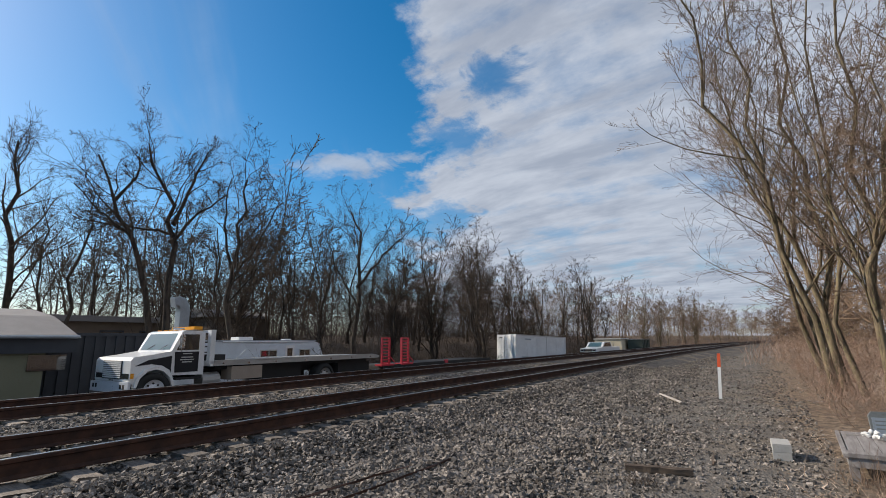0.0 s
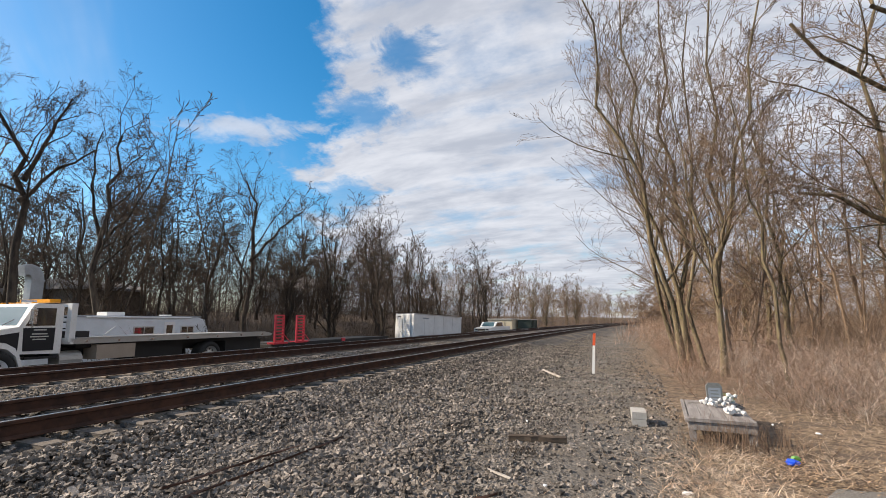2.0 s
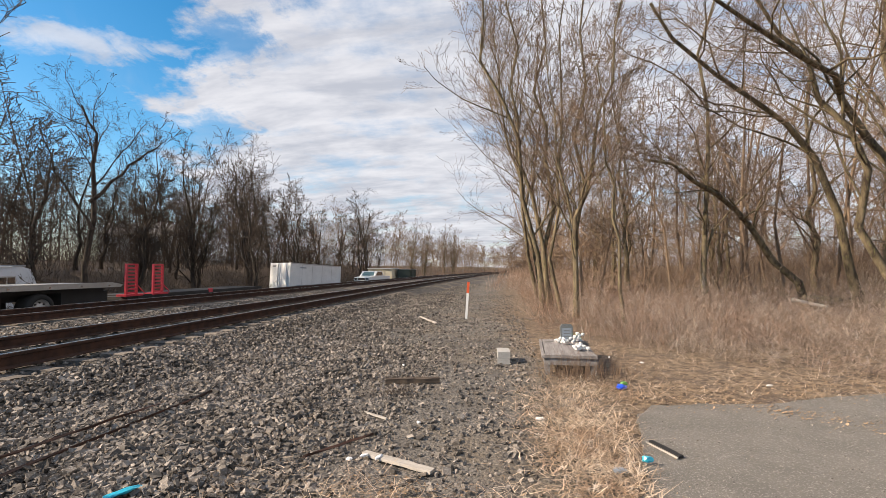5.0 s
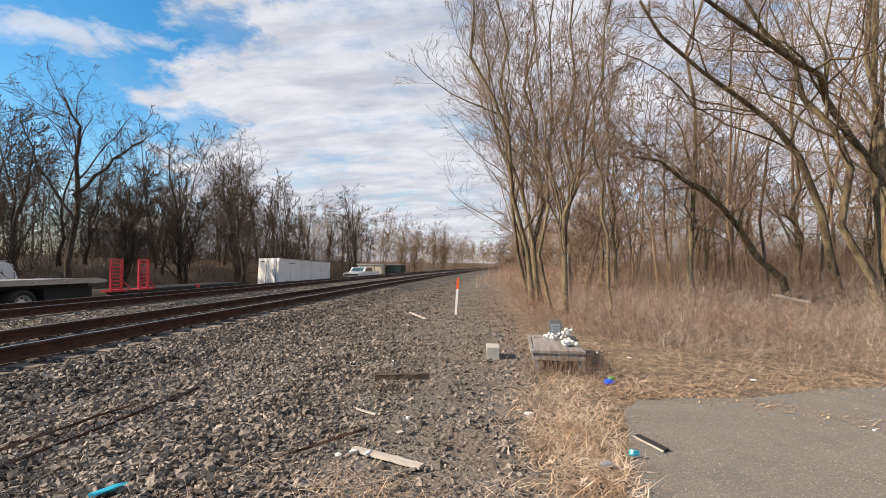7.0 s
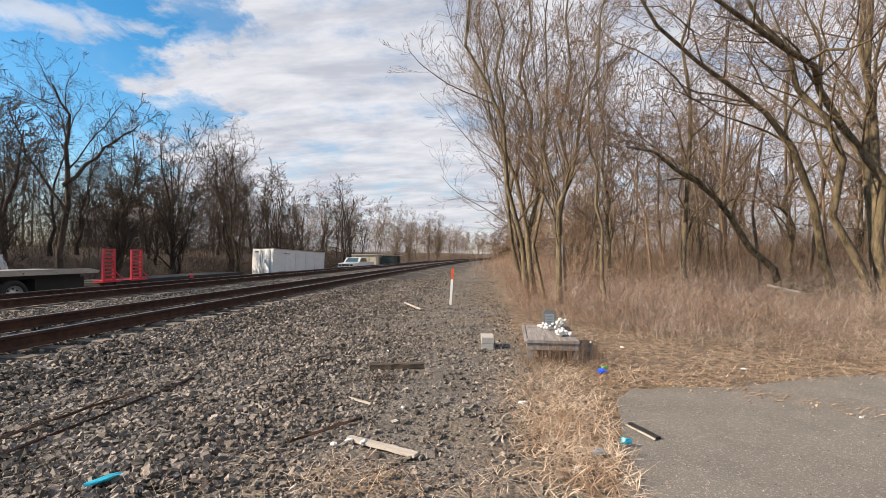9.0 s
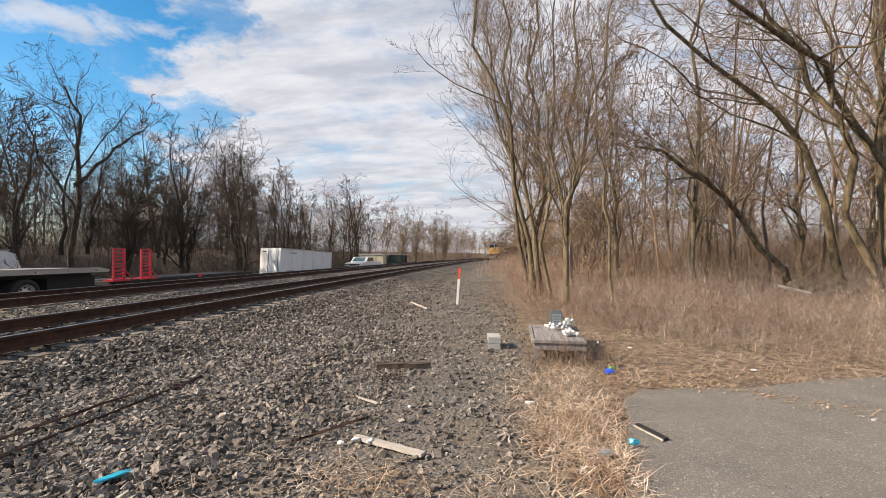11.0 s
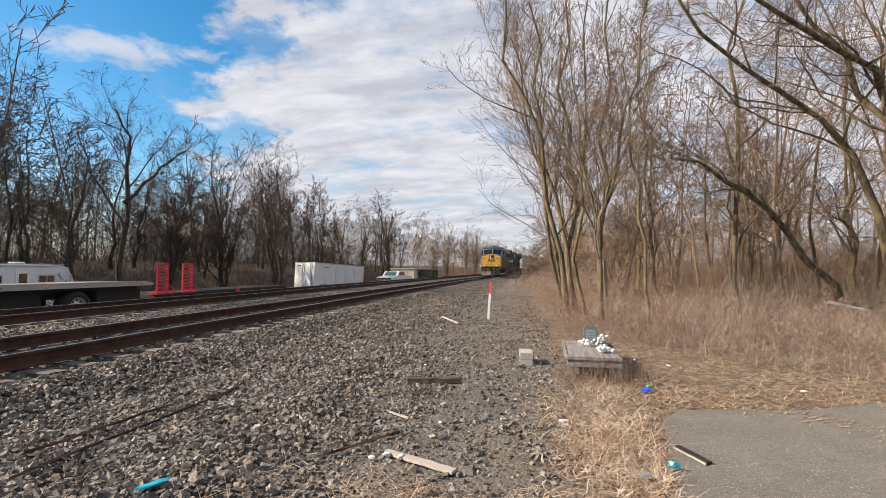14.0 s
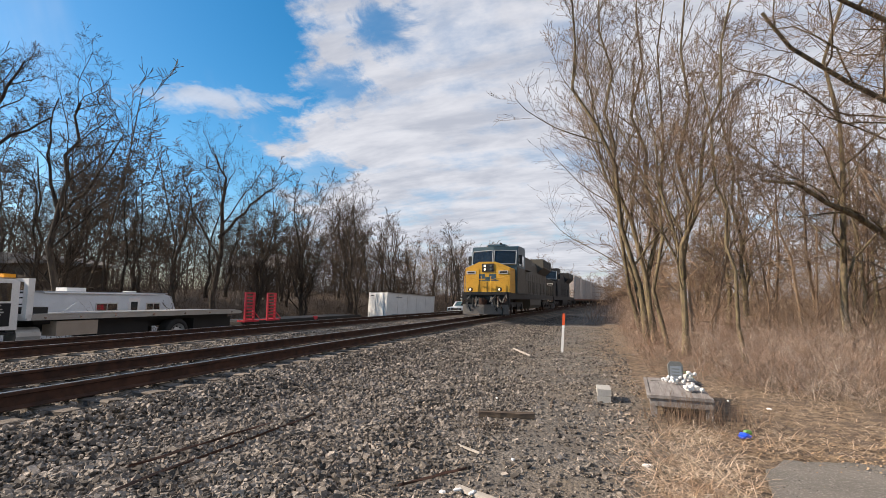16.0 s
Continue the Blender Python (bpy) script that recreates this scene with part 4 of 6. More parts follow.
    part("chassis_rail", box(-1.75, -1.55, -4.6, 2.4, 0.72, 1.02), CHASSIS, t)
    part("under_bed_frame", box(-2.05, -0.30, -4.0, 2.3, 0.98, 1.13), CHASSIS, t)
    bed = part("flat_bed", prism([(-4.25, 1.13), (-4.25, 1.30), (2.55, 1.30), (2.78, 1.22), (2.70, 1.13)], "x", -2.46, 0.02), ALUMINIUM, t, "weathered aluminium bed", bevel=0.012)
    for k in range(7):
        part("bed_ring", rod((0.02, -3.9 + k * 1.02, 1.21), (0.035, -3.9 + k * 1.02, 1.21), 0.035, 10), CHROME, bed)
    part("side_rail", box(-0.06, 0.035, -4.2, 2.4, 1.30, 1.335), ALUMINIUM, bed)
    board = part("headboard", box(-2.46, 0.02, -4.36, -4.26, 1.13, 1.32), WHITE, t)
    part("headboard_post", box(-0.16, 0.02, -4.40, -4.24, 1.2, 2.40), WHITE, board, bevel=0.02)
    part("headboard_post", box(-2.46, -2.28, -4.40, -4.24, 1.2, 2.40), WHITE, board, bevel=0.02)
    part("headboard_bar", box(-2.3, -0.14, -4.37, -4.27, 2.30, 2.40), WHITE, board)
    part("light_bar", box(-1.9, -0.5, -4.70, -4.42, 2.42, 2.52), AMBER, t, "amber warning light bar", bevel=0.03)
    for z in (1.95, 1.80, 1.60):
        part("headboard_slat", box(-2.3, -0.14, -4.34, -4.28, z, z + 0.04), CHASSIS, board)
    part("winch_lever", rod((-0.3, -3.2, 1.36), (-0.3, -2.8, 1.68), 0.015, 6), WHITE, t)
    part("winch", box(-1.7, -0.8, -3.9, -3.3, 1.30, 1.52), CHASSIS, t, bevel=0.04)
    part("tool_box", box(-0.62, -0.02, -3.55, -2.25, 0.62, 1.08), TAN, t, "faded tan side toolbox", bevel=0.02)
    part("tool_box", box(-2.42, -1.82, -3.55, -2.25, 0.62, 1.08), TAN, t, "faded tan side toolbox", bevel=0.02)
    # black boxes added for the shade and indistinct gear below the bed
    part("hydraulic_tank", box(-2.1, -0.34, -2.1, -0.75, 0.50, 0.98), CHASSIS, t, bevel=0.03)
    part("rear_crossmember", box(-2.1, -0.34, 0.72, 2.5, 0.56, 0.98), CHASSIS, t, bevel=0.03)
    part("mudflap", box(-0.62, -0.08, 0.62, 0.65, 0.3, 0.98), CHASSIS, t)
    # this maker's short cab: lengths and heights drawn in
    for o in t.children_recursive:
        for v in o.data.vertices:
            v.co.y = float(np.interp(v.co.y, (-7.2, -6.75, -5.5, -5.36, -4.62, -4.3, -3.55, -2.25, 0, 2.78), (-7.24, -7.10, -5.92, -5.80, -5.17, -4.84, -4.13, -2.96, 0, 3.2)))
            v.co.z = float(np.interp(v.co.z, (0, 0.8, 1.7, 2.4, 2.6), (0, 0.78, 1.58, 2.22, 2.42)))
    wheel(t, 0.04, -6.54, 0.48, 0.26, RIM)
    wheel(t, -2.44, -6.54, 0.48, 0.26, RIM, face=-1)
    wheel(t, -0.04, 0.0, 0.48, 0.5, ALUMINIUM)
    wheel(t, -2.36, 0.0, 0.48, 0.5, ALUMINIUM, face=-1)


def camper():
    t = thing("camper_trailer", "white travel trailer with dark windows behind the truck", "camper", pose(-21.0, 9.9, -0.75))
    side = [(0, 0.55), (0, 2.42), (0.15, 2.5), (7.9, 2.46), (8.45, 2.3), (8.75, 1.6), (8.95, 1.3), (8.95, 0.75), (8.5, 0.55)]
    body = part("body", prism(side, "x", -2.4, 0.0), CREAM, t, bevel=0.04)
    for y0, y1, z0, z1 in ((0.5, 1.5, 1.55, 2.0), (4.65, 5.65, 1.62, 2.0), (7.05, 7.80, 1.62, 2.0)):
        w = part("window", box(-0.01, 0.025, y0, y1, z0, z1), PALE_WALL, body)
        part("pane", box(0.02, 0.03, y0 + 0.05, (y0 + y1) / 2 - 0.02, z0 + 0.05, z1 - 0.05), GLASS, w)
        part("pane", box(0.02, 0.03, (y0 + y1) / 2 + 0.02, y1 - 0.05, z0 + 0.05, z1 - 0.05), GLASS, w)
    door = part("door", box(-0.01, 0.02, 6.15, 6.72, 0.62, 2.2), WHITE, body)
    part("door_window", box(0.018, 0.028, 6.27, 6.6, 1.5, 2.05), GLASS, door)
    part("belt_stripe", box(-0.005, 0.012, 0.1, 8.6, 1.28, 1.36), GALVANISED, body)
    part("air_conditioner", box(-1.6, -0.9, 4.0, 4.8, 2.48, 2.66), WHITE, t, bevel=0.06)
    part("roof_vent", box(-1.3, -0.9, 6.8, 7.2, 2.45, 2.56), WHITE, t, bevel=0.03)
    part("awning_rail", rod((0.03, 2.6, 2.42), (0.03, 7.6, 2.40), 0.04, 8), WHITE, t)
    part("roof_edge", box(-0.03, 0.03, 0.05, 8.2, 2.42, 2.48), GALVANISED, body)
    for y in (4.0, 4.9):
        wheel(t, 0.0, y, 0.34, 0.22, WHITE)
    part("hitch", rod((-1.2, 8.9, 0.6), (-1.2, 10.0, 0.55), 0.06, 8), CHASSIS, t)


def box_trailer():
    t = thing("semi_trailer_box", "white box trailer body standing on the lot", "trailer", pose(-16.0, 33.4, -0.75, -3.2, 0, -27))
    long = 5.1
    body = part("body", box(-2.4, 0, 0, long, 0.25, 2.78), WHITE, t, bevel=0.03)
    for y in (0.02, long - 0.02):
        for x in (-2.38, -0.02):
            part("corner_post", box(x - 0.05, x + 0.05, y - 0.05, y + 0.05, 0.2, 2.80), WHITE, body)
    for k in range(4):
        part("side_seam", box(-0.002, 0.006, 1.1 + k * 1.0, 1.12 + k * 1.0, 0.3, 2.70), ALUMINIUM, body)
    part("top_rail", box(-0.04, 0.03, 0, long, 2.72, 2.80), ALUMINIUM, body)
    part("bottom_rail", box(-0.04, 0.03, 0, long, 0.22, 0.34), ALUMINIUM, body)
    for x in (-1.22, -0.05):
        part("rear_door", box(x - 1.1, x - 0.02, -0.035, -0.004, 0.4, 2.66), WHITE, body)
        part("lock_rod", rod((x - 0.2, -0.06, 0.4), (x - 0.2, -0.06, 2.66), 0.018, 6), GALVANISED, body)
    part("marker_lamp", box(-2.1, -1.7, -0.05, -0.034, 2.5, 2.58), CHASSIS, body)
    part("unit_panel", box(0.0, 0.03, 0.6, 1.9, 0.9, 1.12), GALVANISED, body, "blue-grey side panel")
    part("notice_bar", box(0.0, 0.012, 0.9, 1.5, 2.42, 2.5), GALVANISED, body, "unreadable grey lettering")
    part("skid", box(-2.2, -0.2, 0.1, long - 0.1, -0.1, 0.25), CHASSIS, t)


def ramp_trailer():
    t = thing("equipment_trailer", "low red equipment trailer with two raised loading ramps", "trailer", pose(-15.0, 17.0, -0.38))
    deck = part("deck", box(-2.3, 0, 0.5, 10.5, 0.72, 0.84), CHASSIS, t, bevel=0.01)
    part("deck_edge", box(-0.05, 0.03, 0.5, 10.5, 0.68, 0.86), CHASSIS, deck)
    part("tail_lamp", box(-0.02, 0.05, 5.2, 5.5, 0.74, 0.92), RED, deck)
    part("dovetail", box(-2.35, 0.0, 0.0, 0.6, 0.66, 0.80), CHASSIS, t, bevel=0.02)
    for k, y in enumerate((0.25, 1.72)):
        r = part("ramp", box(-0.10, -0.02, y - 0.30, y - 0.22, 0.80, 2.14), RED, t, "red steel ladder ramp", bevel=0.012)
        part("side_bar", box(-0.10, -0.02, y + 0.24, y + 0.32, 0.80, 2.14), RED, r, bevel=0.012)
        for j in range(9):
            part("rung", box(-0.095, -0.035, y - 0.22, y + 0.24, 0.92 + j * 0.145, 0.985 + j * 0.145), RED, r)
        part("hinge_foot", box(-0.35, 0.08, y - 0.42, y + 0.5, 0.82, 0.90), RED, r, bevel=0.015)
        part("brace", rod((-0.06, y + 0.75, 0.9), (-0.06, y + 0.3, 1.28), 0.022, 6), RED, r)
        part("spring", rod((-0.2, y - 0.1, 0.9), (-0.1, y - 0.1, 1.4), 0.03, 6), CHASSIS, r)
    for y in (6.8, 7.7):
        wheel(t, 0.02, y, 0.38, 0.24, GALVANISED)


def sheds():
    t = thing("shed", "low olive shed with a grey felt roof", "shed", pose(0, 0, 0))
    wall = part("wall", box(-22.0, -17.6, -6.0, 5.0, -0.7, 1.35), OLIVE, t)
    part("eave_band", box(-22.05, -17.45, -6.1, 5.7, 1.35, 1.78), DARK_WALL, t)
    part("roof", prism([(-17.3, 1.78), (-22.2, 1.78), (-22.2, 2.9), (-19.9, 2.55)], "y", -6.2, 5.75), ROOF, t)
    part("gutter", rod((-17.32, -6.1, 1.82), (-17.32, 5.7, 1.82), 0.05, 8), GALVANISED, t)
    part("window", box(-17.62, -17.55, 4.6, 5.5, 0.85, 1.3), GLASS, wall)
    d = thing("storage_container", "dark blue-grey storage container beside the shed", "container", pose(0, 0, 0))
    body = part("body", box(-21.5, -19.0, 2.0, 8.3, -0.7, 1.95), DARK_WALL, d)
    for k in range(20):
        part("corrugation", box(-19.0, -18.95, 2.05 + k * 0.31, 2.19 + k * 0.31, -0.6, 1.88), DARK_WALL, body)
    part("top_rail", box(-19.06, -18.93, 2.0, 8.3, 1.88, 1.98), DARK_WALL, body)
    b = thing("flat_roofed_building", "long brown flat-roofed building behind the lot", "building", pose(0, 0, 0))
    wall = part("wall", box(-40, -33.0, 5.0, 15.5, -0.5, 3.0), BROWN_WALL, b)
    part("roof", box(-40.3, -32.7, 4.8, 15.8, 3.0, 3.35), ROOF, b)
    for y in (6.2, 9.0, 11.8, 14.0):
        w = part("window", box(-33.02, -32.96, y, y + 1.3, 1.4, 2.5), DARK_WALL, wall)
        part("pane", box(-32.965, -32.955, y + 0.08, y + 1.22, 1.48, 2.42), GLASS, w)
    h = thing("brown_outbuilding", "plain brown wooden outbuilding among the trees", "building", pose(0, 0, 0))
    part("wall", box(-38, -33.5, 19, 24, -0.4, 3.6), BROWN_WALL, h)
    part("roof", prism([(-38.4, 3.6), (-33.1, 3.6), (-33.1, 3.75), (-35.7, 4.3), (-38.4, 3.75)], "y", 18.7, 24.3), ROOF, h)
    # bent duct that rises behind the cab
    v = thing("exhaust_duct", "galvanised ventilation duct with a hooked top", "duct", pose(-19.4, 9.75, 0.72) @ Matrix.Scale(0.70, 4))
    bm = bmesh.new()
    path = [(0, 0, 0), (0, 0, 3.15), (0, -0.05, 3.4), (0, -0.2, 3.6), (0, -0.42, 3.66), (0, -0.6, 3.58)]
    rings = []
    for i, p in enumerate(path):
        a = (0, 0, 0.35, 0.9, 1.35, 1.75)[i]
        c, s = math.cos(a), math.sin(a)
        rings.append([bm.verts.new((p[0] + dx, p[1] + dy * c, p[2] + dy * s)) for dx, dy in ((-0.28, -0.27), (0.28, -0.27), (0.28, 0.27), (-0.28, 0.27))])
    for a, b2 in zip(rings, rings[1:]):
        for k in range(4):
            bm.faces.new((a[k], a[(k + 1) % 4], b2[(k + 1) % 4], b2[k]))
    bm.faces.new(rings[0][::-1]), bm.faces.new(rings[-1])
    duct = part("duct", bm, GALVANISED, v)
    for z in (0.9, 2.0, 3.1):
        part("flange", box(-0.31, 0.31, -0.30, 0.30, z, z + 0.05), GALVANISED, duct)


def parked_far():
    t = thing("pickup_truck", "white pickup truck with a teal windscreen parked far off", "truck", pose(-14.6, 50.0, -0.35, 0, 0, -12))
    body = part("body", prism([(0, 0.45), (0, 0.95), (1.3, 1.08), (1.9, 1.62), (3.2, 1.65), (3.6, 1.1), (5.3, 1.1), (5.3, 0.45)], "x", -1.9, 0), WHITE, t, bevel=0.05)
    scr = bmesh.new()
    scr.faces.new([scr.verts.new(p) for p in ((-1.75, 1.33, 1.14), (-0.15, 1.33, 1.14), (-0.3, 1.84, 1.60), (-1.6, 1.84, 1.60))])
    bmesh.ops.solidify(scr, geom=scr.faces[:], thickness=0.02)
    part("windscreen", scr, WINDSCREEN, body)
    part("side_window", prism([(1.6, 1.15), (1.98, 1.55), (3.1, 1.58), (3.3, 1.15)], "x", -0.02, 0.012), GLASS, body)
    part("bumper", box(-1.92, 0.02, -0.12, 0.02, 0.4, 0.62), CHROME, t, bevel=0.03)
    part("grille", box(-1.4, -0.5, -0.02, 0.01, 0.66, 0.9), CHASSIS, body)
    for x in (-1.65, -0.25):
        part("headlight", box(x - 0.18, x + 0.18, -0.025, 0.01, 0.7, 0.88), GLASS, body)
    for y in (0.95, 4.2):
        wheel(t, 0.0, y, 0.38, 0.24, ALUMINIUM)
        wheel(t, -1.9, y, 0.38, 0.24, ALUMINIUM, face=-1)
    b = thing("storage_shed", "beige flat-roofed box shed by the line", "shed", pose(0, 0, 0))
    body = part("wall", box(-17.5, -14.3, 59.5, 63.0, -0.6, 1.55), BEIGE, b)
    part("roof", box(-17.6, -14.2, 59.4, 63.1, 1.55, 1.68), PALE_WALL, b)
    part("door", box(-16.3, -15.3, 59.46, 59.5, -0.5, 1.3), BEIGE, body)
    g = thing("dump_bin", "dark green steel bin beside the shed", "bin", pose(0, 0, 0))
    body = part("body", box(-14.0, -12.3, 61.5, 66.0, -0.6, 1.5), GREEN_BOX, g)
    for k in range(5):
        part("rib", box(-12.3, -12.22, 61.7 + k * 0.9, 61.85 + k * 0.9, -0.5, 1.45), GREEN_BOX, body)
    part("lid", box(-14.1, -12.2, 61.4, 66.1, 1.5, 1.56), PALE_WALL, g)
    # pale houses that show through the bare woods
    for k, (x, y, w, h, yaw) in enumerate(((-50, 60, 9, 3.4, 20),)):
        z = float(land(x, y))
        hh = thing("house", "pale sided house half hidden by bare trees", "house", pose(x, y, z, 0, 0, yaw), "houses behind the woods")
        wall = part("wall", box(-w / 2, w / 2, -3.5, 3.5, -0.3, h), PALE_WALL, hh)
        part("roof", prism([(-3.9, h), (3.9, h), (0, h + 2.0)], "x", -w / 2 - 0.3, w / 2 + 0.3), ROOF, hh)
        for i in range(3):
            for face in (-1, 1):
                win = part("window", box(-w / 2 + 1 + i * w / 3.4, -w / 2 + 2.1 + i * w / 3.4, face * 3.5 - 0.03, face * 3.5 + 0.03, 1.1, 2.4), WHITE, wall)
                part("pane", box(-w / 2 + 1.1 + i * w / 3.4, -w / 2 + 2.0 + i * w / 3.4, face * 3.5 - 0.04, face * 3.5 + 0.04, 1.2, 2.3), GLASS, win)


tow_truck()
camper()
box_trailer()
ramp_trailer()
sheds()
parked_far()


# ---- the path, the litter and the little table beside the line ----
def asphalt_path():
    edge = [(0.35, -14), (0.45, 0), (0.62, 1.8), (0.80, 2.9), (1.0, 3.5), (1.16, 4.2), (1.34, 4.9), (1.55, 5.22), (2.1, 5.36), (2.8, 5.42), (3.5, 5.75), (4.4, 6.05), (6.5, 6.5), (12, 7.2), (14, -14)]
    rng = random.Random(3)
    fine = []
    for (x0, y0), (x1, y1) in zip(edge, edge[1:]):
        n = max(1, int(math.hypot(x1 - x0, y1 - y0) / 0.09)) if abs(y0 - 4) < 4 and x0 < 7 else 1
        for k in range(n):
            f = k / n
            j = 0.022 if n > 1 else 0
            fine.append((x0 + f * (x1 - x0) + rng.uniform(-j, j), y0 + f * (y1 - y0) + rng.uniform(-j, j)))
    fine.append(edge[-1])
    bm = prism(fine, "z", -0.05, 0.045)
    bmesh.ops.triangulate(bm, faces=bm.faces[:])
    return tagged(part("asphalt_path", bm, ASPHALT), "worn grey asphalt path with ragged edges", "path", kind="structure")


asphalt_path()


def litter_and_straw():
    rng = np.random.default_rng(41)

    def spots(n, cx, cy, sx, sy, z=0.03):
        x, y = rng.normal(cx, sx, n), rng.normal(cy, sy, n)
        return np.stack([x, y, land(x, y) + z], -1)

    # straw clump at the path's edge and thinner grass round the table
    roots = np.concatenate([spots(2600, 0.72, 3.9, 0.24, 0.62, 0.04), spots(700, 0.55, 5.0, 0.25, 0.5), spots(700, 1.0, 5.9, 0.5, 0.45), spots(500, 0.95, 3.1, 0.22, 0.3)])
    roots = roots[(roots[:, 0] < 0.95 + 0.16 * (roots[:, 1] - 3)) | (roots[:, 1] > 5.4)]
    blades("dry_grass", "pale dry grass bent over the path's edge", roots, rng.uniform(0.05, 0.24, len(roots)), rng.uniform(0.0022, 0.0062, len(roots)), 1.35, STRAW, 42, droop=0.45, wander=0.5)
    tall = np.concatenate([spots(30, 0.8, 4.1, 0.2, 0.5), spots(8, 1.15, 4.6, 0.08, 0.15)])
    blades("dry_stalks", "tall bleached grass stalks", tall, rng.uniform(0.2, 0.42, len(tall)), rng.uniform(0.002, 0.004, len(tall)), 0.9, STRAW, 43, droop=0.7, joints=5)
    x, y = rng.uniform(0.4, 5.5, 3800), rng.uniform(5.3, 10.0, 3800)
    keep = ((x - 1.2) ** 2 / 0.45 + (y - 7.45) ** 2 / 0.85 > 1) & (y > 5.5 + 0.2 * np.maximum(x - 3, 0)) & (x > 0.3 + 0.08 * (10 - y))
    roots = np.stack([x, y, land(x, y) + 0.01], -1)[keep]
    blades("dry_grass", "thin dry grass on bare dirt", roots, rng.uniform(0.06, 0.22, len(roots)), rng.uniform(0.002, 0.004, len(roots)), 1.3, STRAW, 44, droop=0.4)
    weeds = np.concatenate([spots(260, 1.0, 6.45, 0.3, 0.15), spots(60, 1.6, 6.7, 0.2, 0.2)])
    blades("grey_weeds", "grey dead weeds in front of the table", weeds, rng.uniform(0.15, 0.42, len(weeds)), rng.uniform(0.002, 0.004, len(weeds)), 0.3, TWIG_GREY, 45, droop=0.4)
    tuft = spots(60, -1.25, 5.45, 0.07, 0.05, 0.0)
    blades("weed_tuft", "dark dead weed tuft in the gravel", tuft, rng.uniform(0.08, 0.2, len(tuft)), rng.uniform(0.002, 0.004, len(tuft)), 0.6, TWIG_DARK, 46, droop=0.4)
    # sparse straws on the gravel
    loose = np.concatenate([strew(rng, 500, -2.2, 0.6, 2.0, 12.0, 0.02), spots(260, -1.0, 3.05, 0.25, 0.25), spots(260, -0.1, 2.9, 0.3, 0.2), spots(160, -2.0, 3.2, 0.35, 0.4)])
    blades("loose_straws", "loose straws and twigs on the gravel", loose, rng.uniform(0.05, 0.2, len(loose)), rng.uniform(0.0015, 0.0035, len(loose)), 1.45, STRAW, 47, droop=0.2, joints=2)
    # dead leaves
    sets = [spots(900, 0.75, 4.0, 0.3, 0.7), spots(700, 1.2, 5.75, 0.5, 0.3), spots(350, -0.75, 2.95, 0.22, 0.16)]
    s = rng.random(900)
    lx, ly = 1.4 + 3.2 * s, np.interp(s, [0, 0.35, 0.6, 1], [5.45, 5.35, 4.75, 3.9])
    sets.append(np.stack([lx + rng.normal(0, 0.2, 900), ly + rng.normal(0, 0.12, 900), np.full(900, 0.055)], -1))
    s = rng.random(1500)
    lx, ly = 1.3 + 5.0 * s, 5.65 + 1.0 * s
    sets.append(np.stack([lx + rng.normal(0, 0.3, 1500), ly + rng.normal(0, 0.25, 1500), np.full(1500, 0.05)], -1))
    x, y = rng.uniform(0.2, 3.0, 900), rng.uniform(6, 16, 900)
    sets.append(np.stack([x, y, land(x, y) + 0.04], -1))
    p = np.concatenate(sets)
    n = len(p)
    size = rng.uniform(0.008, 0.022, n)
    a, tilt = rng.uniform(0, 6.28, n), rng.normal(0, 0.5, n)
    shape = np.array([(-1, 0, 0.25), (-0.2, -0.5, 0), (1, 0, 0.3), (-0.1, 0.5, 0.1)])
    v = shape[None] * size[:, None, None]
    vx = v[..., 0] * np.cos(a)[:, None] - v[..., 1] * np.sin(a)[:, None]
    vy = v[..., 0] * np.sin(a)[:, None] + v[..., 1] * np.cos(a)[:, None]
    vz = v[..., 2] + vx * np.sin(tilt)[:, None]
    v = np.stack([vx, vy, vz], -1) + p[:, None]
    f = np.array([[0, 1, 3], [1, 2, 3]])[None] + (np.arange(n) * 4)[:, None, None]
    tagged(new("leaf_litter", array_mesh("leaf_litter", v.reshape(-1, 3), f.reshape(-1, 3), LEAF_LITTER)), "brown curled dead leaves along the path", "leaves", kind="stuff")


litter_and_straw()


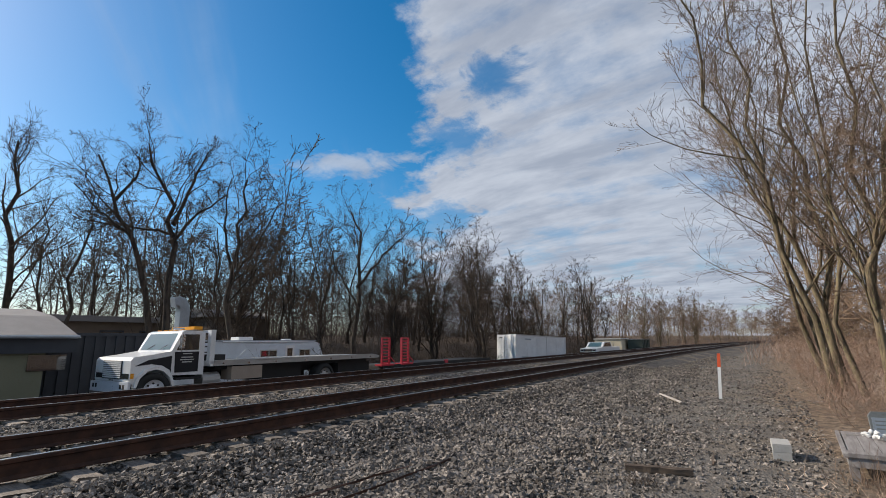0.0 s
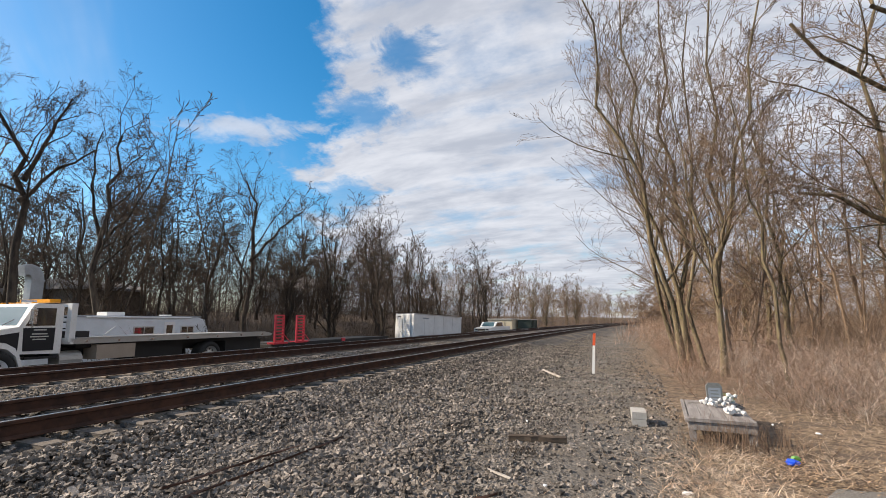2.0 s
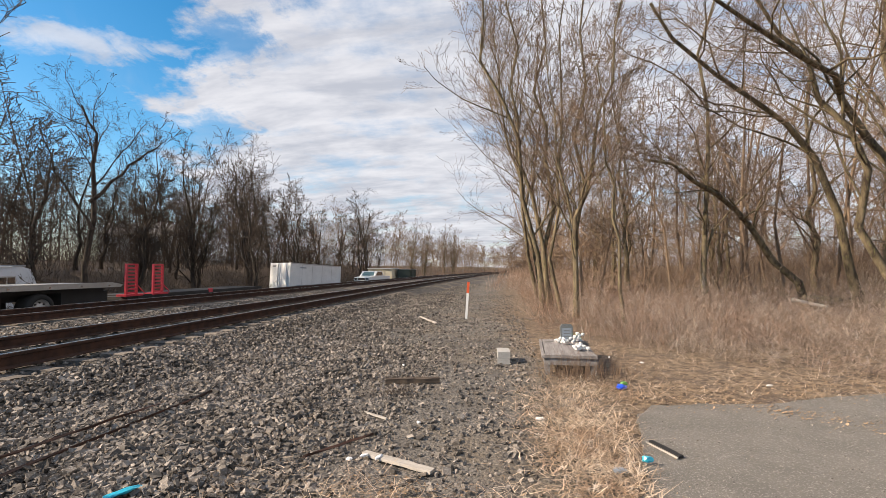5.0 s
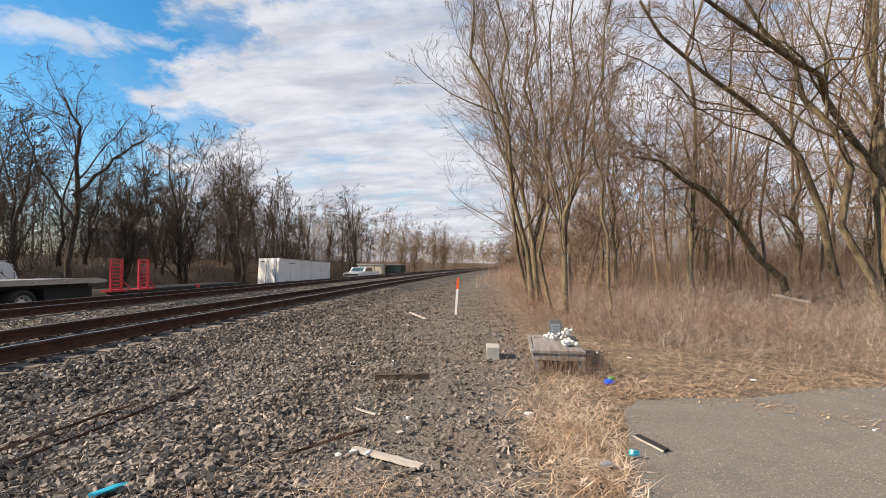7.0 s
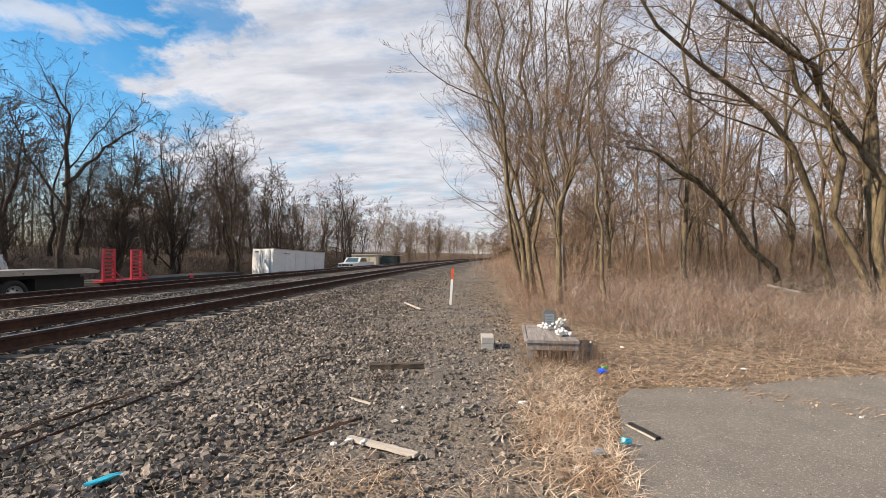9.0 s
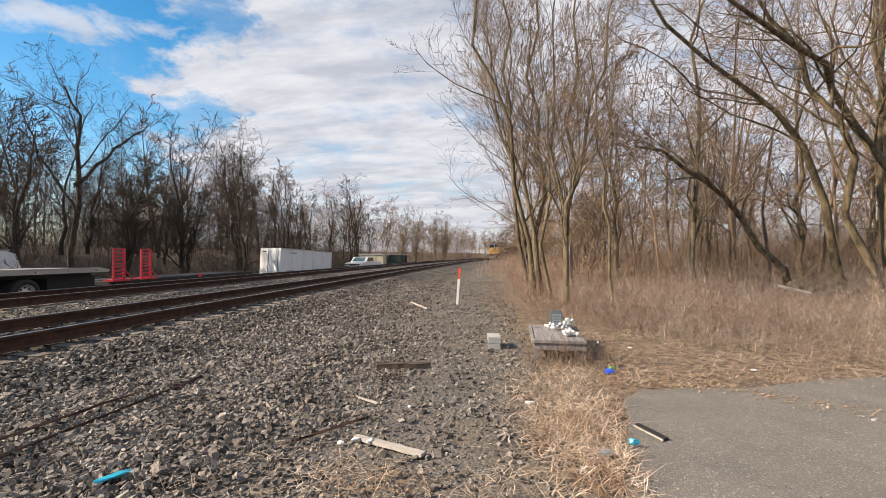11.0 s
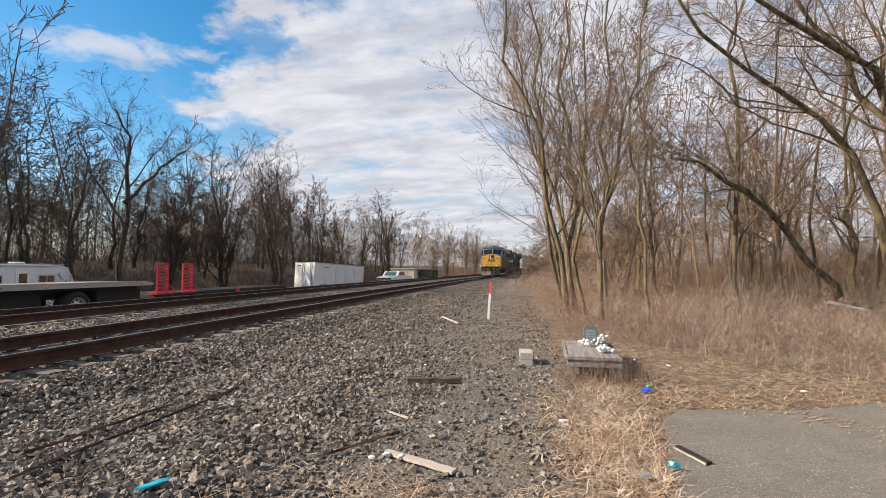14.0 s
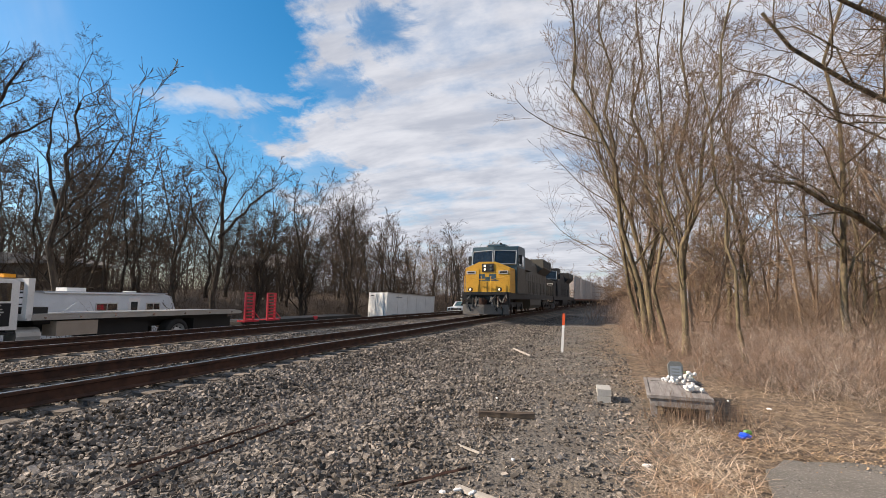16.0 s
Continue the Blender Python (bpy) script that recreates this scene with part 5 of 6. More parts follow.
def little_table():
    t = thing("low_table", "weathered grey low wooden table in dry grass", "table", pose(0.99, 7.48, -0.02, 0, 0, -3))
    top = part("tabletop", box(-0.36, 0.36, -0.78, -0.62, 0.27, 0.31), OLD_WOOD, t, bevel=0.006)
    for k in range(5):
        part("plank", box(-0.345 + k * 0.14, -0.21 + k * 0.14, -0.61, 0.78, 0.268, 0.300 + 0.003 * (k % 2)), OLD_WOOD, top)
    part("plank", box(-0.40, -0.36, -0.78, 0.78, 0.262, 0.302), OLD_WOOD, top)
    part("apron", box(-0.33, 0.36, -0.76, -0.72, 0.17, 0.268), OLD_WOOD, t)
    part("apron", box(0.34, 0.38, -0.72, 0.74, 0.14, 0.268), OLD_WOOD, t)
    part("apron", box(-0.36, -0.32, -0.72, 0.74, 0.14, 0.268), OLD_WOOD, t)
    for x in (-0.33, 0.31):
        for y in (-0.70, 0.68):
            part("leg", box(x - 0.035, x + 0.045, y - 0.04, y + 0.04, -0.03, 0.268), OLD_WOOD, t)

    s = thing("memorial_stone", "upright grey slate plaque on the low table", "plaque", pose(1.07, 8.02, 0.285, -6, 0, 4))
    part("slab", prism([(-0.10, 0), (0.10, 0), (0.105, 0.24), (0.07, 0.29), (-0.07, 0.29), (-0.105, 0.24)], "y", -0.025, 0.025), STONE_GREY, s, bevel=0.006)
    part("border", prism([(-0.08, 0.03), (0.08, 0.03), (0.08, 0.22), (-0.08, 0.22)], "y", -0.031, -0.024), GALVANISED, s)
    for k in range(3):
        part("inscription_bar", box(-0.05, 0.05, -0.034, -0.030, 0.08 + k * 0.045, 0.095 + k * 0.045), STONE_GREY, s, "unreadable engraved line")
    part("foot", box(-0.12, 0.12, -0.05, 0.05, -0.003, 0.02), STONE_GREY, s)

    def bouquet(x, y, z, r, n, seed, name, label, with_leaves=False):
        rng = random.Random(seed)
        b = thing(name, label, "flowers", pose(x, y, z))
        bm = bmesh.new()
        for _ in range(n):
            p = Vector((rng.gauss(0, r * 0.55), rng.gauss(0, r * 0.45), abs(rng.gauss(r * 0.5, r * 0.25))))
            made = bmesh.ops.create_icosphere(bm, subdivisions=1, radius=r * rng.uniform(0.22, 0.38), matrix=Matrix.Translation(p))
            for v in made["verts"]:
                v.co += Vector((rng.uniform(-1, 1), rng.uniform(-1, 1), rng.uniform(-1, 1))) * r * 0.08
        part("blossoms", bm, PETAL, b, "white cloth blossoms")
        if with_leaves:
            bm = bmesh.new()
            for _ in range(14):
                a, q = rng.uniform(0, 6.28), rng.uniform(0.3, 1.1)
                p = Vector((math.cos(a) * r * q * 0.6, math.sin(a) * r * q * 0.5, r * rng.uniform(0.2, 1.1)))
                w = Vector((math.cos(a), math.sin(a), 0.5)) * r * 0.4
                o = Vector((-math.sin(a), math.cos(a), 0.1)) * r * 0.13
                bm.faces.new([bm.verts.new(c) for c in (p, p + w * 0.5 + o, p + w, p + w * 0.5 - o)])
            part("leaves", bm, LEAF, b, "green plastic leaves")

    bouquet(0.90, 7.92, 0.284, 0.075, 12, 1, "white_flowers", "small white cloth flowers beside the plaque")
    bouquet(1.02, 7.72, 0.284, 0.085, 14, 2, "white_flowers", "white cloth flowers in front of the plaque")
    bouquet(1.13, 7.18, 0.284, 0.11, 18, 3, "white_flowers", "round bunch of white cloth flowers")
    bouquet(1.22, 7.98, 0.284, 0.12, 12, 4, "flower_bunch", "white flowers with green leaves beside plaque", True)
    w = thing("dark_wreath", "dark dried bouquet lying on the table", "flowers", pose(1.2, 7.6, 0.29))
    rng = random.Random(8)
    bm = bmesh.new()
    for _ in range(26):
        a = rng.uniform(-0.6, 0.6)
        rod((0, 0, 0.01), (0.17 * math.cos(a) * rng.uniform(0.5, 1), 0.17 * math.sin(a), rng.uniform(0.01, 0.07)), 0.006, 4, bm=bm)
    part("stems", bm, DARK_WALL, w)
    stick = thing("white_stick", "pale bare stick on the table", "stick", pose(0.78, 7.9, 0.287, 0, 0, 10))
    part("stick", rod((-0.08, 0, 0.008), (0.16, 0.05, 0.012), 0.009, 6, 0.005), PALE_WOOD, stick)


little_table()


def small_things():
    for k, (z, yaw, label) in enumerate(((0.0, 1, "solid concrete block lying on gravel"), (0.098, 3, "solid concrete block stacked on another"))):
        b = thing("concrete_block", label, "block", pose(0.015, 7.60, z + 0.005, 0, 0, yaw), "stacked blocks")
        bm = box(-0.097, 0.097, -0.2, 0.2, 0, 0.094)
        part("block", bm, CONCRETE, b, bevel=0.006)
    p = thing("marker_post", "white marker post with an orange top in gravel", "post", pose(-1.08, 14.02, -0.02, 0, 4.0, 0))
    post = part("post", box(-0.035, 0.035, -0.012, 0.012, -0.2, 0.80), PAINT_POST, p, bevel=0.008)
    part("band", box(-0.036, 0.036, -0.013, 0.013, 0.80, 1.14), ORANGE, post, "orange reflective top")

    def stick(name, label, a, b, w, h, mat, seed):
        rng = random.Random(seed)
        a, b = Vector(a), Vector(b)
        length = (b - a).length
        t = thing(name, label, "wood", Matrix.Translation(a) @ (b - a).to_track_quat("X", "Z").to_matrix().to_4x4())
        bm = bmesh.new()
        n = 9
        rings = []
        for k in range(n):
            f = k / (n - 1)
            ww, s = w * (1 - 0.25 * abs(2 * f - 1.2) + rng.uniform(-0.06, 0.06)), rng.uniform(-0.08, 0.08) * w
            x = f * length + (rng.uniform(-0.02, 0.02) if k in (0, n - 1) else 0)
            rings.append([bm.verts.new((x, y + s, z)) for y, z in ((-ww / 2, 0), (ww / 2, 0), (ww / 2 * 0.9, h), (-ww / 2 * 0.9, h * rng.uniform(0.85, 1)))])
        for r0, r1 in zip(rings, rings[1:]):
            for k in range(4):
                bm.faces.new((r0[k], r0[(k + 1) % 4], r1[(k + 1) % 4], r1[k]))
        bm.faces.new(rings[0][::-1]), bm.faces.new(rings[-1])
        part("board", bm, mat, t)

    stick("broken_board", "bleached broken board lying on gravel", (-1.12, 3.68, 0.02), (-0.50, 3.40, 0.02), 0.085, 0.022, PALE_WOOD, 1)
    stick("wood_scrap", "dark split piece of timber on gravel", (-1.48, 5.90, 0.03), (-0.82, 6.05, 0.03), 0.09, 0.065, DARK_WOOD, 2)
    stick("stick", "thin bleached stick on gravel", (-1.42, 4.72, 0.02), (-1.14, 4.53, 0.02), 0.03, 0.015, PALE_WOOD, 3)
    stick("stick", "thin pale pole lying on gravel", (-2.5, 14.1, 0.03), (-1.75, 12.4, 0.03), 0.05, 0.04, PALE_WOOD, 4)
    stick("stick", "short dark stick on gravel", (-0.72, 7.3, 0.01), (-0.68, 6.7, 0.01), 0.03, 0.02, DARK_WOOD, 5)
    stick("gutter_piece", "black strip of guttering on the asphalt", (1.22, 4.12, 0.05), (1.35, 3.81, 0.05), 0.055, 0.02, CHASSIS, 6)
    stick("gutter_edge", "pale splinter along the black strip", (1.18, 4.10, 0.055), (1.31, 3.79, 0.055), 0.012, 0.012, PALE_WOOD, 7)
    for k, (a, b) in enumerate((((-3.42, 2.6, 0.06), (-3.38, 5.1, 0.05)), ((-3.66, 2.9, 0.10), (-3.52, 4.5, 0.09)), ((-1.58, 3.5, 0.0), (-1.15, 4.1, 0.0)))):
        c = thing("old_cable", "dark rusty cable half buried in ballast", "cable", pose(0, 0, 0))
        rng = random.Random(k)
        pts = [Vector(a).lerp(Vector(b), f / 6) + Vector((rng.uniform(-0.03, 0.03), rng.uniform(-0.03, 0.03), 0.035)) for f in range(7)]
        bm = bmesh.new()
        for p0, p1 in zip(pts, pts[1:]):
            rod(p0, p1, 0.014, 6, bm=bm)
        bmesh.ops.remove_doubles(bm, verts=bm.verts[:], dist=0.02)
        part("cable", bm, RAIL_SIDE, c)

    def crumple(name, label, cat, x, y, z, sx, sy, sz, mat, seed, yaw=0):
        rng = random.Random(seed)
        t = thing(name, label, cat, pose(x, y, z, 0, 0, yaw))
        bm = bmesh.new()
        bmesh.ops.create_icosphere(bm, subdivisions=2, radius=1.0)
        for v in bm.verts:
            v.co *= rng.uniform(0.7, 1.1)
            v.co = Vector((v.co.x * sx, v.co.y * sy, (v.co.z + 0.6) * sz))
        part("wrapper", bm, mat, t)

    crumple("blue_flower", "bright blue crumpled cloth flower on dead leaves", "litter", 1.44, 5.98, 0.03, 0.07, 0.05, 0.035, BLUE, 1)
    crumple("green_scrap", "small green plastic leaf scrap", "litter", 1.50, 6.08, 0.05, 0.05, 0.03, 0.03, LEAF, 2)
    crumple("foil_strip", "shiny cyan foil strip lying on ballast", "litter", -2.46, 2.78, 0.05, 0.03, 0.12, 0.018, CYAN, 3, -30)
    crumple("white_cup", "crushed white paper cup on gravel", "litter", 0.36, 4.67, 0.02, 0.055, 0.025, 0.025, PETAL, 4, 10)
    crumple("drink_can", "crushed cyan and white can in straw", "litter", 1.06, 3.66, 0.07, 0.045, 0.028, 0.028, CYAN, 5)
    crumple("plastic_scrap", "clear grey plastic scrap in straw", "litter", 0.82, 3.48, 0.06, 0.06, 0.04, 0.02, GALVANISED, 6)
    for k, (x, y) in enumerate(((-1.18, 3.52), (-1.08, 3.60), (-0.96, 3.58), (-0.80, 4.42), (2.15, 7.6), (3.3, 6.3), (3.35, 4.5), (1.75, 8.0), (-1.5, 7.0))):
        crumple("white_scrap", "small white scrap of rubbish on the ground", "litter", x, y, 0.035, 0.03 + 0.01 * (k % 3), 0.02, 0.013, PETAL, 20 + k, 37 * k)
    log = thing("fallen_log", "grey fallen log lying in the thicket", "log", pose(0, 0, 0))
    part("log", rod((9.0, 15.2, 0.55), (12.2, 15.0, 0.35), 0.16, 9, 0.12), BARK_GREY, log)
    log = thing("fallen_log", "bleached broken log in the brush", "log", pose(0, 0, 0))
    part("log", rod((8.3, 14.6, 0.60), (9.0, 14.2, 0.42), 0.05, 8, 0.04), PALE_WOOD, log)


PAINT_POST = plain("white_post_plastic", (0.82, 0.81, 0.78), 0.5)
small_things()


# ---- the train ----
YELLOW = plain("locomotive_yellow", (0.68, 0.36, 0.03), 0.55, dirt=(0.45, 0.42, 0.5), scale=4)
LOCO_BLUE = plain("locomotive_blue", (0.032, 0.075, 0.105), 0.5)
LOCO_GREY = plain("weathered_grey_blue", (0.10, 0.09, 0.072), 0.75, scale=3)
LOCO_DARK = plain("sooty_dark_blue", (0.014, 0.013, 0.013), 0.75)
CAR_WHITE = plain("boxcar_white", (0.50, 0.46, 0.43), 0.65, dirt=(0.55, 0.45, 0.4), scale=1.5)
DUST = plain("dusty_grey_steel", (0.17, 0.155, 0.14), 0.85, dirt=(0.3, 0.3, 0.3), scale=6)
RUST = plain("rusty_red_steel", (0.20, 0.085, 0.05), 0.8)


def bogie(parent, y, axles, r=0.5):
    b = part("bogie", box(-1.22, 1.22, y - 0.3 - 0.9 * (axles - 1), y + 0.3 + 0.9 * (axles - 1), 0.55, 0.85), CHASSIS, parent, bevel=0.04)
    for k in range(axles):
        yy = y + (k - (axles - 1) / 2) * 1.8
        for x in (-0.80, 0.67):
            part("wheel", rod((x, yy, r), (x + 0.13, yy, r), r, 20), RAIL_SIDE, b)
        part("axle", rod((-0.7, yy, r), (0.7, yy, r), 0.08, 8), CHASSIS, b)
        for x in (-1.28, 1.1):
            part("axle_box", box(x, x + 0.18, yy - 0.2, yy + 0.2, 0.38, 0.72), CHASSIS, b)


def locomotive(label, nose_mat, cab_mat, hood_mat, lit):
    t = thing("locomotive", label, "locomotive")
    # frame, steps and pilot
    frame_ = part("underframe", box(-1.45, 1.45, 0.7, 21.8, 1.05, 1.42), CHASSIS, t)
    part("fuel_tank", prism([(-1.25, 0.35), (1.25, 0.35), (1.4, 0.6), (1.4, 1.05), (-1.4, 1.05), (-1.4, 0.6)], "y", 8.2, 13.6), hood_mat, t, bevel=0.04)
    plow = bmesh.new()
    for side in (-1, 1):
        prism([(0, -0.05), (side * 1.42, 0.35), (side * 1.42, 0.62), (0, 0.2)], "z", 0.14, 0.72, plow)
    part("snow_plough", plow, DUST, t, "dusty grey snow plough")
    rng = random.Random(5)
    for k in range(34):
        x, z = rng.uniform(-1.3, 1.3), rng.uniform(0.55, 1.42)
        part("pilot_pipe", rod((x, 0.32, z), (x + rng.uniform(-0.35, 0.35), 0.12, z - rng.uniform(0.1, 0.5)), rng.uniform(0.025, 0.05), 6), (DUST, RUBBER, RAIL_SIDE)[k % 3], t)
    part("anticlimber", box(-1.3, 1.3, 0.18, 0.36, 1.30, 1.46), CHASSIS, t, bevel=0.02)
    part("pilot_plate", box(-1.45, 1.45, 0.35, 0.55, 0.6, 1.42), CHASSIS, t)
    coupler = part("coupler", box(-0.14, 0.14, -0.55, 0.4, 0.78, 1.02), RAIL_SIDE, t, bevel=0.04)
    part("knuckle", rod((0.05, -0.55, 0.72), (0.05, -0.55, 1.08), 0.16, 10), RAIL_SIDE, coupler)
    for k, x in enumerate((-0.75, -0.55, -0.38, 0.4, 0.6, 0.8)):
        part("air_hose", rod((x, 0.3, 1.2), (x + 0.06, 0.05, 0.55 + 0.05 * (k % 2)), 0.04, 6), DUST if k % 2 else RUBBER, t)
    for x in (-1.42, 1.14):
        for z in (0.35, 0.72, 1.08):
            part("step", box(x, x + 0.28, 0.38, 0.72, z, z + 0.05), GALVANISED, t)
        part("step_guard", box(x, x + 0.28, 0.72, 0.75, 0.3, 1.4), CHASSIS, t)
    # nose
    front = [(-1.40, 1.42), (1.40, 1.42), (1.40, 2.95), (0.5, 3.34), (-0.5, 3.34), (-1.40, 2.95)]
    nose = part("nose", prism(front, "y", 0.85, 2.7), nose_mat, t, bevel=0.06)
    part("nose_seam", box(-0.03, 0.0, 0.835, 0.852, 1.5, 2.1), CHASSIS, nose)
    part("nose_door", box(-1.12, -0.52, 0.825, 0.86, 1.5, 2.9), nose_mat, nose, bevel=0.012)
    lamp = part("headlight_housing", box(-0.32, 0.42, 0.80, 0.87, 2.72, 3.22), CHASSIS, nose, bevel=0.02)
    for x in (-0.14, 0.24):
        for z in (2.86, 3.08):
            part("headlight", rod((x, 0.78, z), (x, 0.82, z), 0.07, 12), LAMP_GLOW if lit and x < 0 else GLASS, lamp)
    for x in (-1.02, 1.02):
        board = part("number_board", box(x - 0.30, x + 0.30, 0.81, 0.86, 2.58, 2.78), PALE_WALL, nose)
        part("number_bar", box(x - 0.22, x + 0.22, 0.802, 0.812, 2.63, 2.73), CHASSIS, board, "number shown as a bar")
    for (x0, x1, z0, z1) in ((-0.55, -0.15, 2.30, 2.58), (-0.12, 0.15, 2.22, 2.40), (0.12, 0.55, 2.22, 2.58), (-0.7, 0.7, 2.16, 2.21)):
        part("emblem", box(x0, x1, 0.838, 0.848, z0, z1), LOCO_BLUE, nose, "plain dark blue emblem shape")
    for x in (-0.98, 0.85):
        d = part("ditch_light", rod((x, 0.45, 1.62), (x, 0.62, 1.62), 0.13, 14), CHASSIS, t)
        part("lens", rod((x, 0.435, 1.62), (x, 0.452, 1.62), 0.06, 14), LAMP_GLOW if lit else GLASS, d)
    for x in (-1.38, -0.3, 0.3, 1.38):
        part("handrail", rod((x, 0.55, 1.42), (x, 0.55, 2.45), 0.022, 6), nose_mat, t)
    part("handrail", rod((-1.38, 0.55, 2.45), (-0.3, 0.55, 2.2), 0.022, 6), nose_mat, t)
    part("handrail", rod((1.38, 0.55, 2.45), (0.3, 0.55, 2.2), 0.022, 6), nose_mat, t)
    part("platform", box(-1.45, 1.45, 0.36, 0.9, 1.40, 1.46), CHASSIS, t)
    # cab
    cab_shape = [(2.55, 1.42), (2.55, 3.25), (2.85, 4.22), (3.15, 4.52), (5.3, 4.58), (5.5, 4.4), (5.5, 1.42)]
    cab = part("cab", prism(cab_shape, "x", -1.53, 1.53), cab_mat, t, bevel=0.05)
    part("lower_cab_side", prism([(2.6, 1.44), (2.6, 3.1), (5.45, 3.1), (5.45, 1.44)], "x", 1.525, 1.545), hood_mat, cab)
    part("lower_cab_side", prism([(2.6, 1.44), (2.6, 3.1), (5.45, 3.1), (5.45, 1.44)], "x", -1.545, -1.525), hood_mat, cab)
    for side in (-1, 1):
        x0, x1 = side * 0.05, side * 1.46
        scr = bmesh.new()
        scr.faces.new([scr.verts.new(p) for p in ((x0, 2.36, 3.34), (x1, 2.54, 3.30), (x1, 2.80, 4.16), (x0, 2.62, 4.22))])
        bmesh.ops.solidify(scr, geom=scr.faces[:], thickness=0.05)
        pane = part("windscreen", scr, GLASS, cab)
        rim = bmesh.new()
        ring = [(x0, 2.35, 3.33), (x1, 2.53, 3.29), (x1, 2.79, 4.17), (x0, 2.61, 4.23)]
        for p, q in zip(ring, ring[1:] + ring[:1]):
            rod(p, q, 0.035, 6, bm=rim)
        part("window_frame", rim, GALVANISED, pane)
    part("cab_front", prism([(-1.5, 2.58), (0, 2.38), (1.5, 2.58), (1.5, 2.9), (-1.5, 2.9)], "z", 3.2, 3.32), cab_mat, cab)
    part("cab_brow", prism([(-1.5, 2.80), (0, 2.60), (1.5, 2.80), (1.4, 3.2), (-1.4, 3.2)], "z", 4.20, 4.46), cab_mat, cab, bevel=0.03)
    for side in (-1, 1):
        for y0, y1 in ((3.0, 3.75), (3.95, 4.8)):
            part("side_window", box(side * 1.55 - 0.015, side * 1.55 + 0.015, y0, y1, 3.25, 3.95), GLASS, cab)
        part("mirror", box(side * 1.7 - 0.1, side * 1.7 + 0.1, 2.9, 2.96, 3.3, 3.9), CHASSIS, cab)
    part("roof_box", box(-0.6, 0.6, 3.3, 4.9, 4.56, 4.70), cab_mat, t, bevel=0.04)
    part("horn", rod((0.3, 3.6, 4.74), (0.3, 3.2, 4.74), 0.06, 8), CHASSIS, t)
    part("antenna", rod((-0.6, 4.2, 4.6), (-0.6, 4.2, 4.95), 0.02, 6), CHASSIS, t)
    # long hood
    hood = part("long_hood", prism([(-0.95, 1.42), (0.95, 1.42), (0.95, 3.9), (0.75, 4.25), (-0.75, 4.25), (-0.95, 3.9)], "y", 5.5, 20.6), hood_mat, t, bevel=0.03)
    for side in (-1, 1):
        for k in range(14):
            y = 5.9 + k * 1.03
            part("hood_door", box(side * 0.955 - 0.015, side * 0.955 + 0.015, y, y + 0.92, 1.6, 3.1 + 0.5 * (k % 4 == 0)), hood_mat, hood, bevel=0.006)
        part("blower_duct", box(side * 1.1 - 0.22, side * 1.1 + 0.22, 6.6, 9.6, 3.2, 4.1), hood_mat, hood, bevel=0.05)
    part("exhaust_stack", box(-0.4, 0.4, 11.6, 12.6, 4.24, 4.55), CHASSIS, t, bevel=0.04)
    rad = part("radiator", prism([(-0.95, 3.35), (0.95, 3.35), (1.53, 3.85), (1.53, 4.62), (-1.53, 4.62), (-1.53, 3.85)], "y", 14.6, 20.2), hood_mat, t, bevel=0.03)
    for k in range(4):
        for side in (-1, 1):
            part("radiator_grille", box(side * 1.535 - 0.012, side * 1.535 + 0.012, 14.8 + k * 1.35, 15.95 + k * 1.35, 3.95, 4.52), CHASSIS, rad)
    part("roof_fan", rod((0, 16.5, 4.62), (0, 16.5, 4.70), 0.8, 20), CHASSIS, rad)
    for side in (-1, 1):
        rail = part("side_handrail", rod((side * 1.42, 5.6, 2.42), (side * 1.42, 21.4, 2.42), 0.022, 6), hood_mat, t)
        for k in range(9):
            part("stanchion", rod((side * 1.42, 5.7 + k * 1.95, 1.40), (side * 1.42, 5.7 + k * 1.95, 2.42), 0.022, 6), hood_mat, rail)
    bogie(t, 3.9, 3)
    bogie(t, 18.0, 3)
    return t


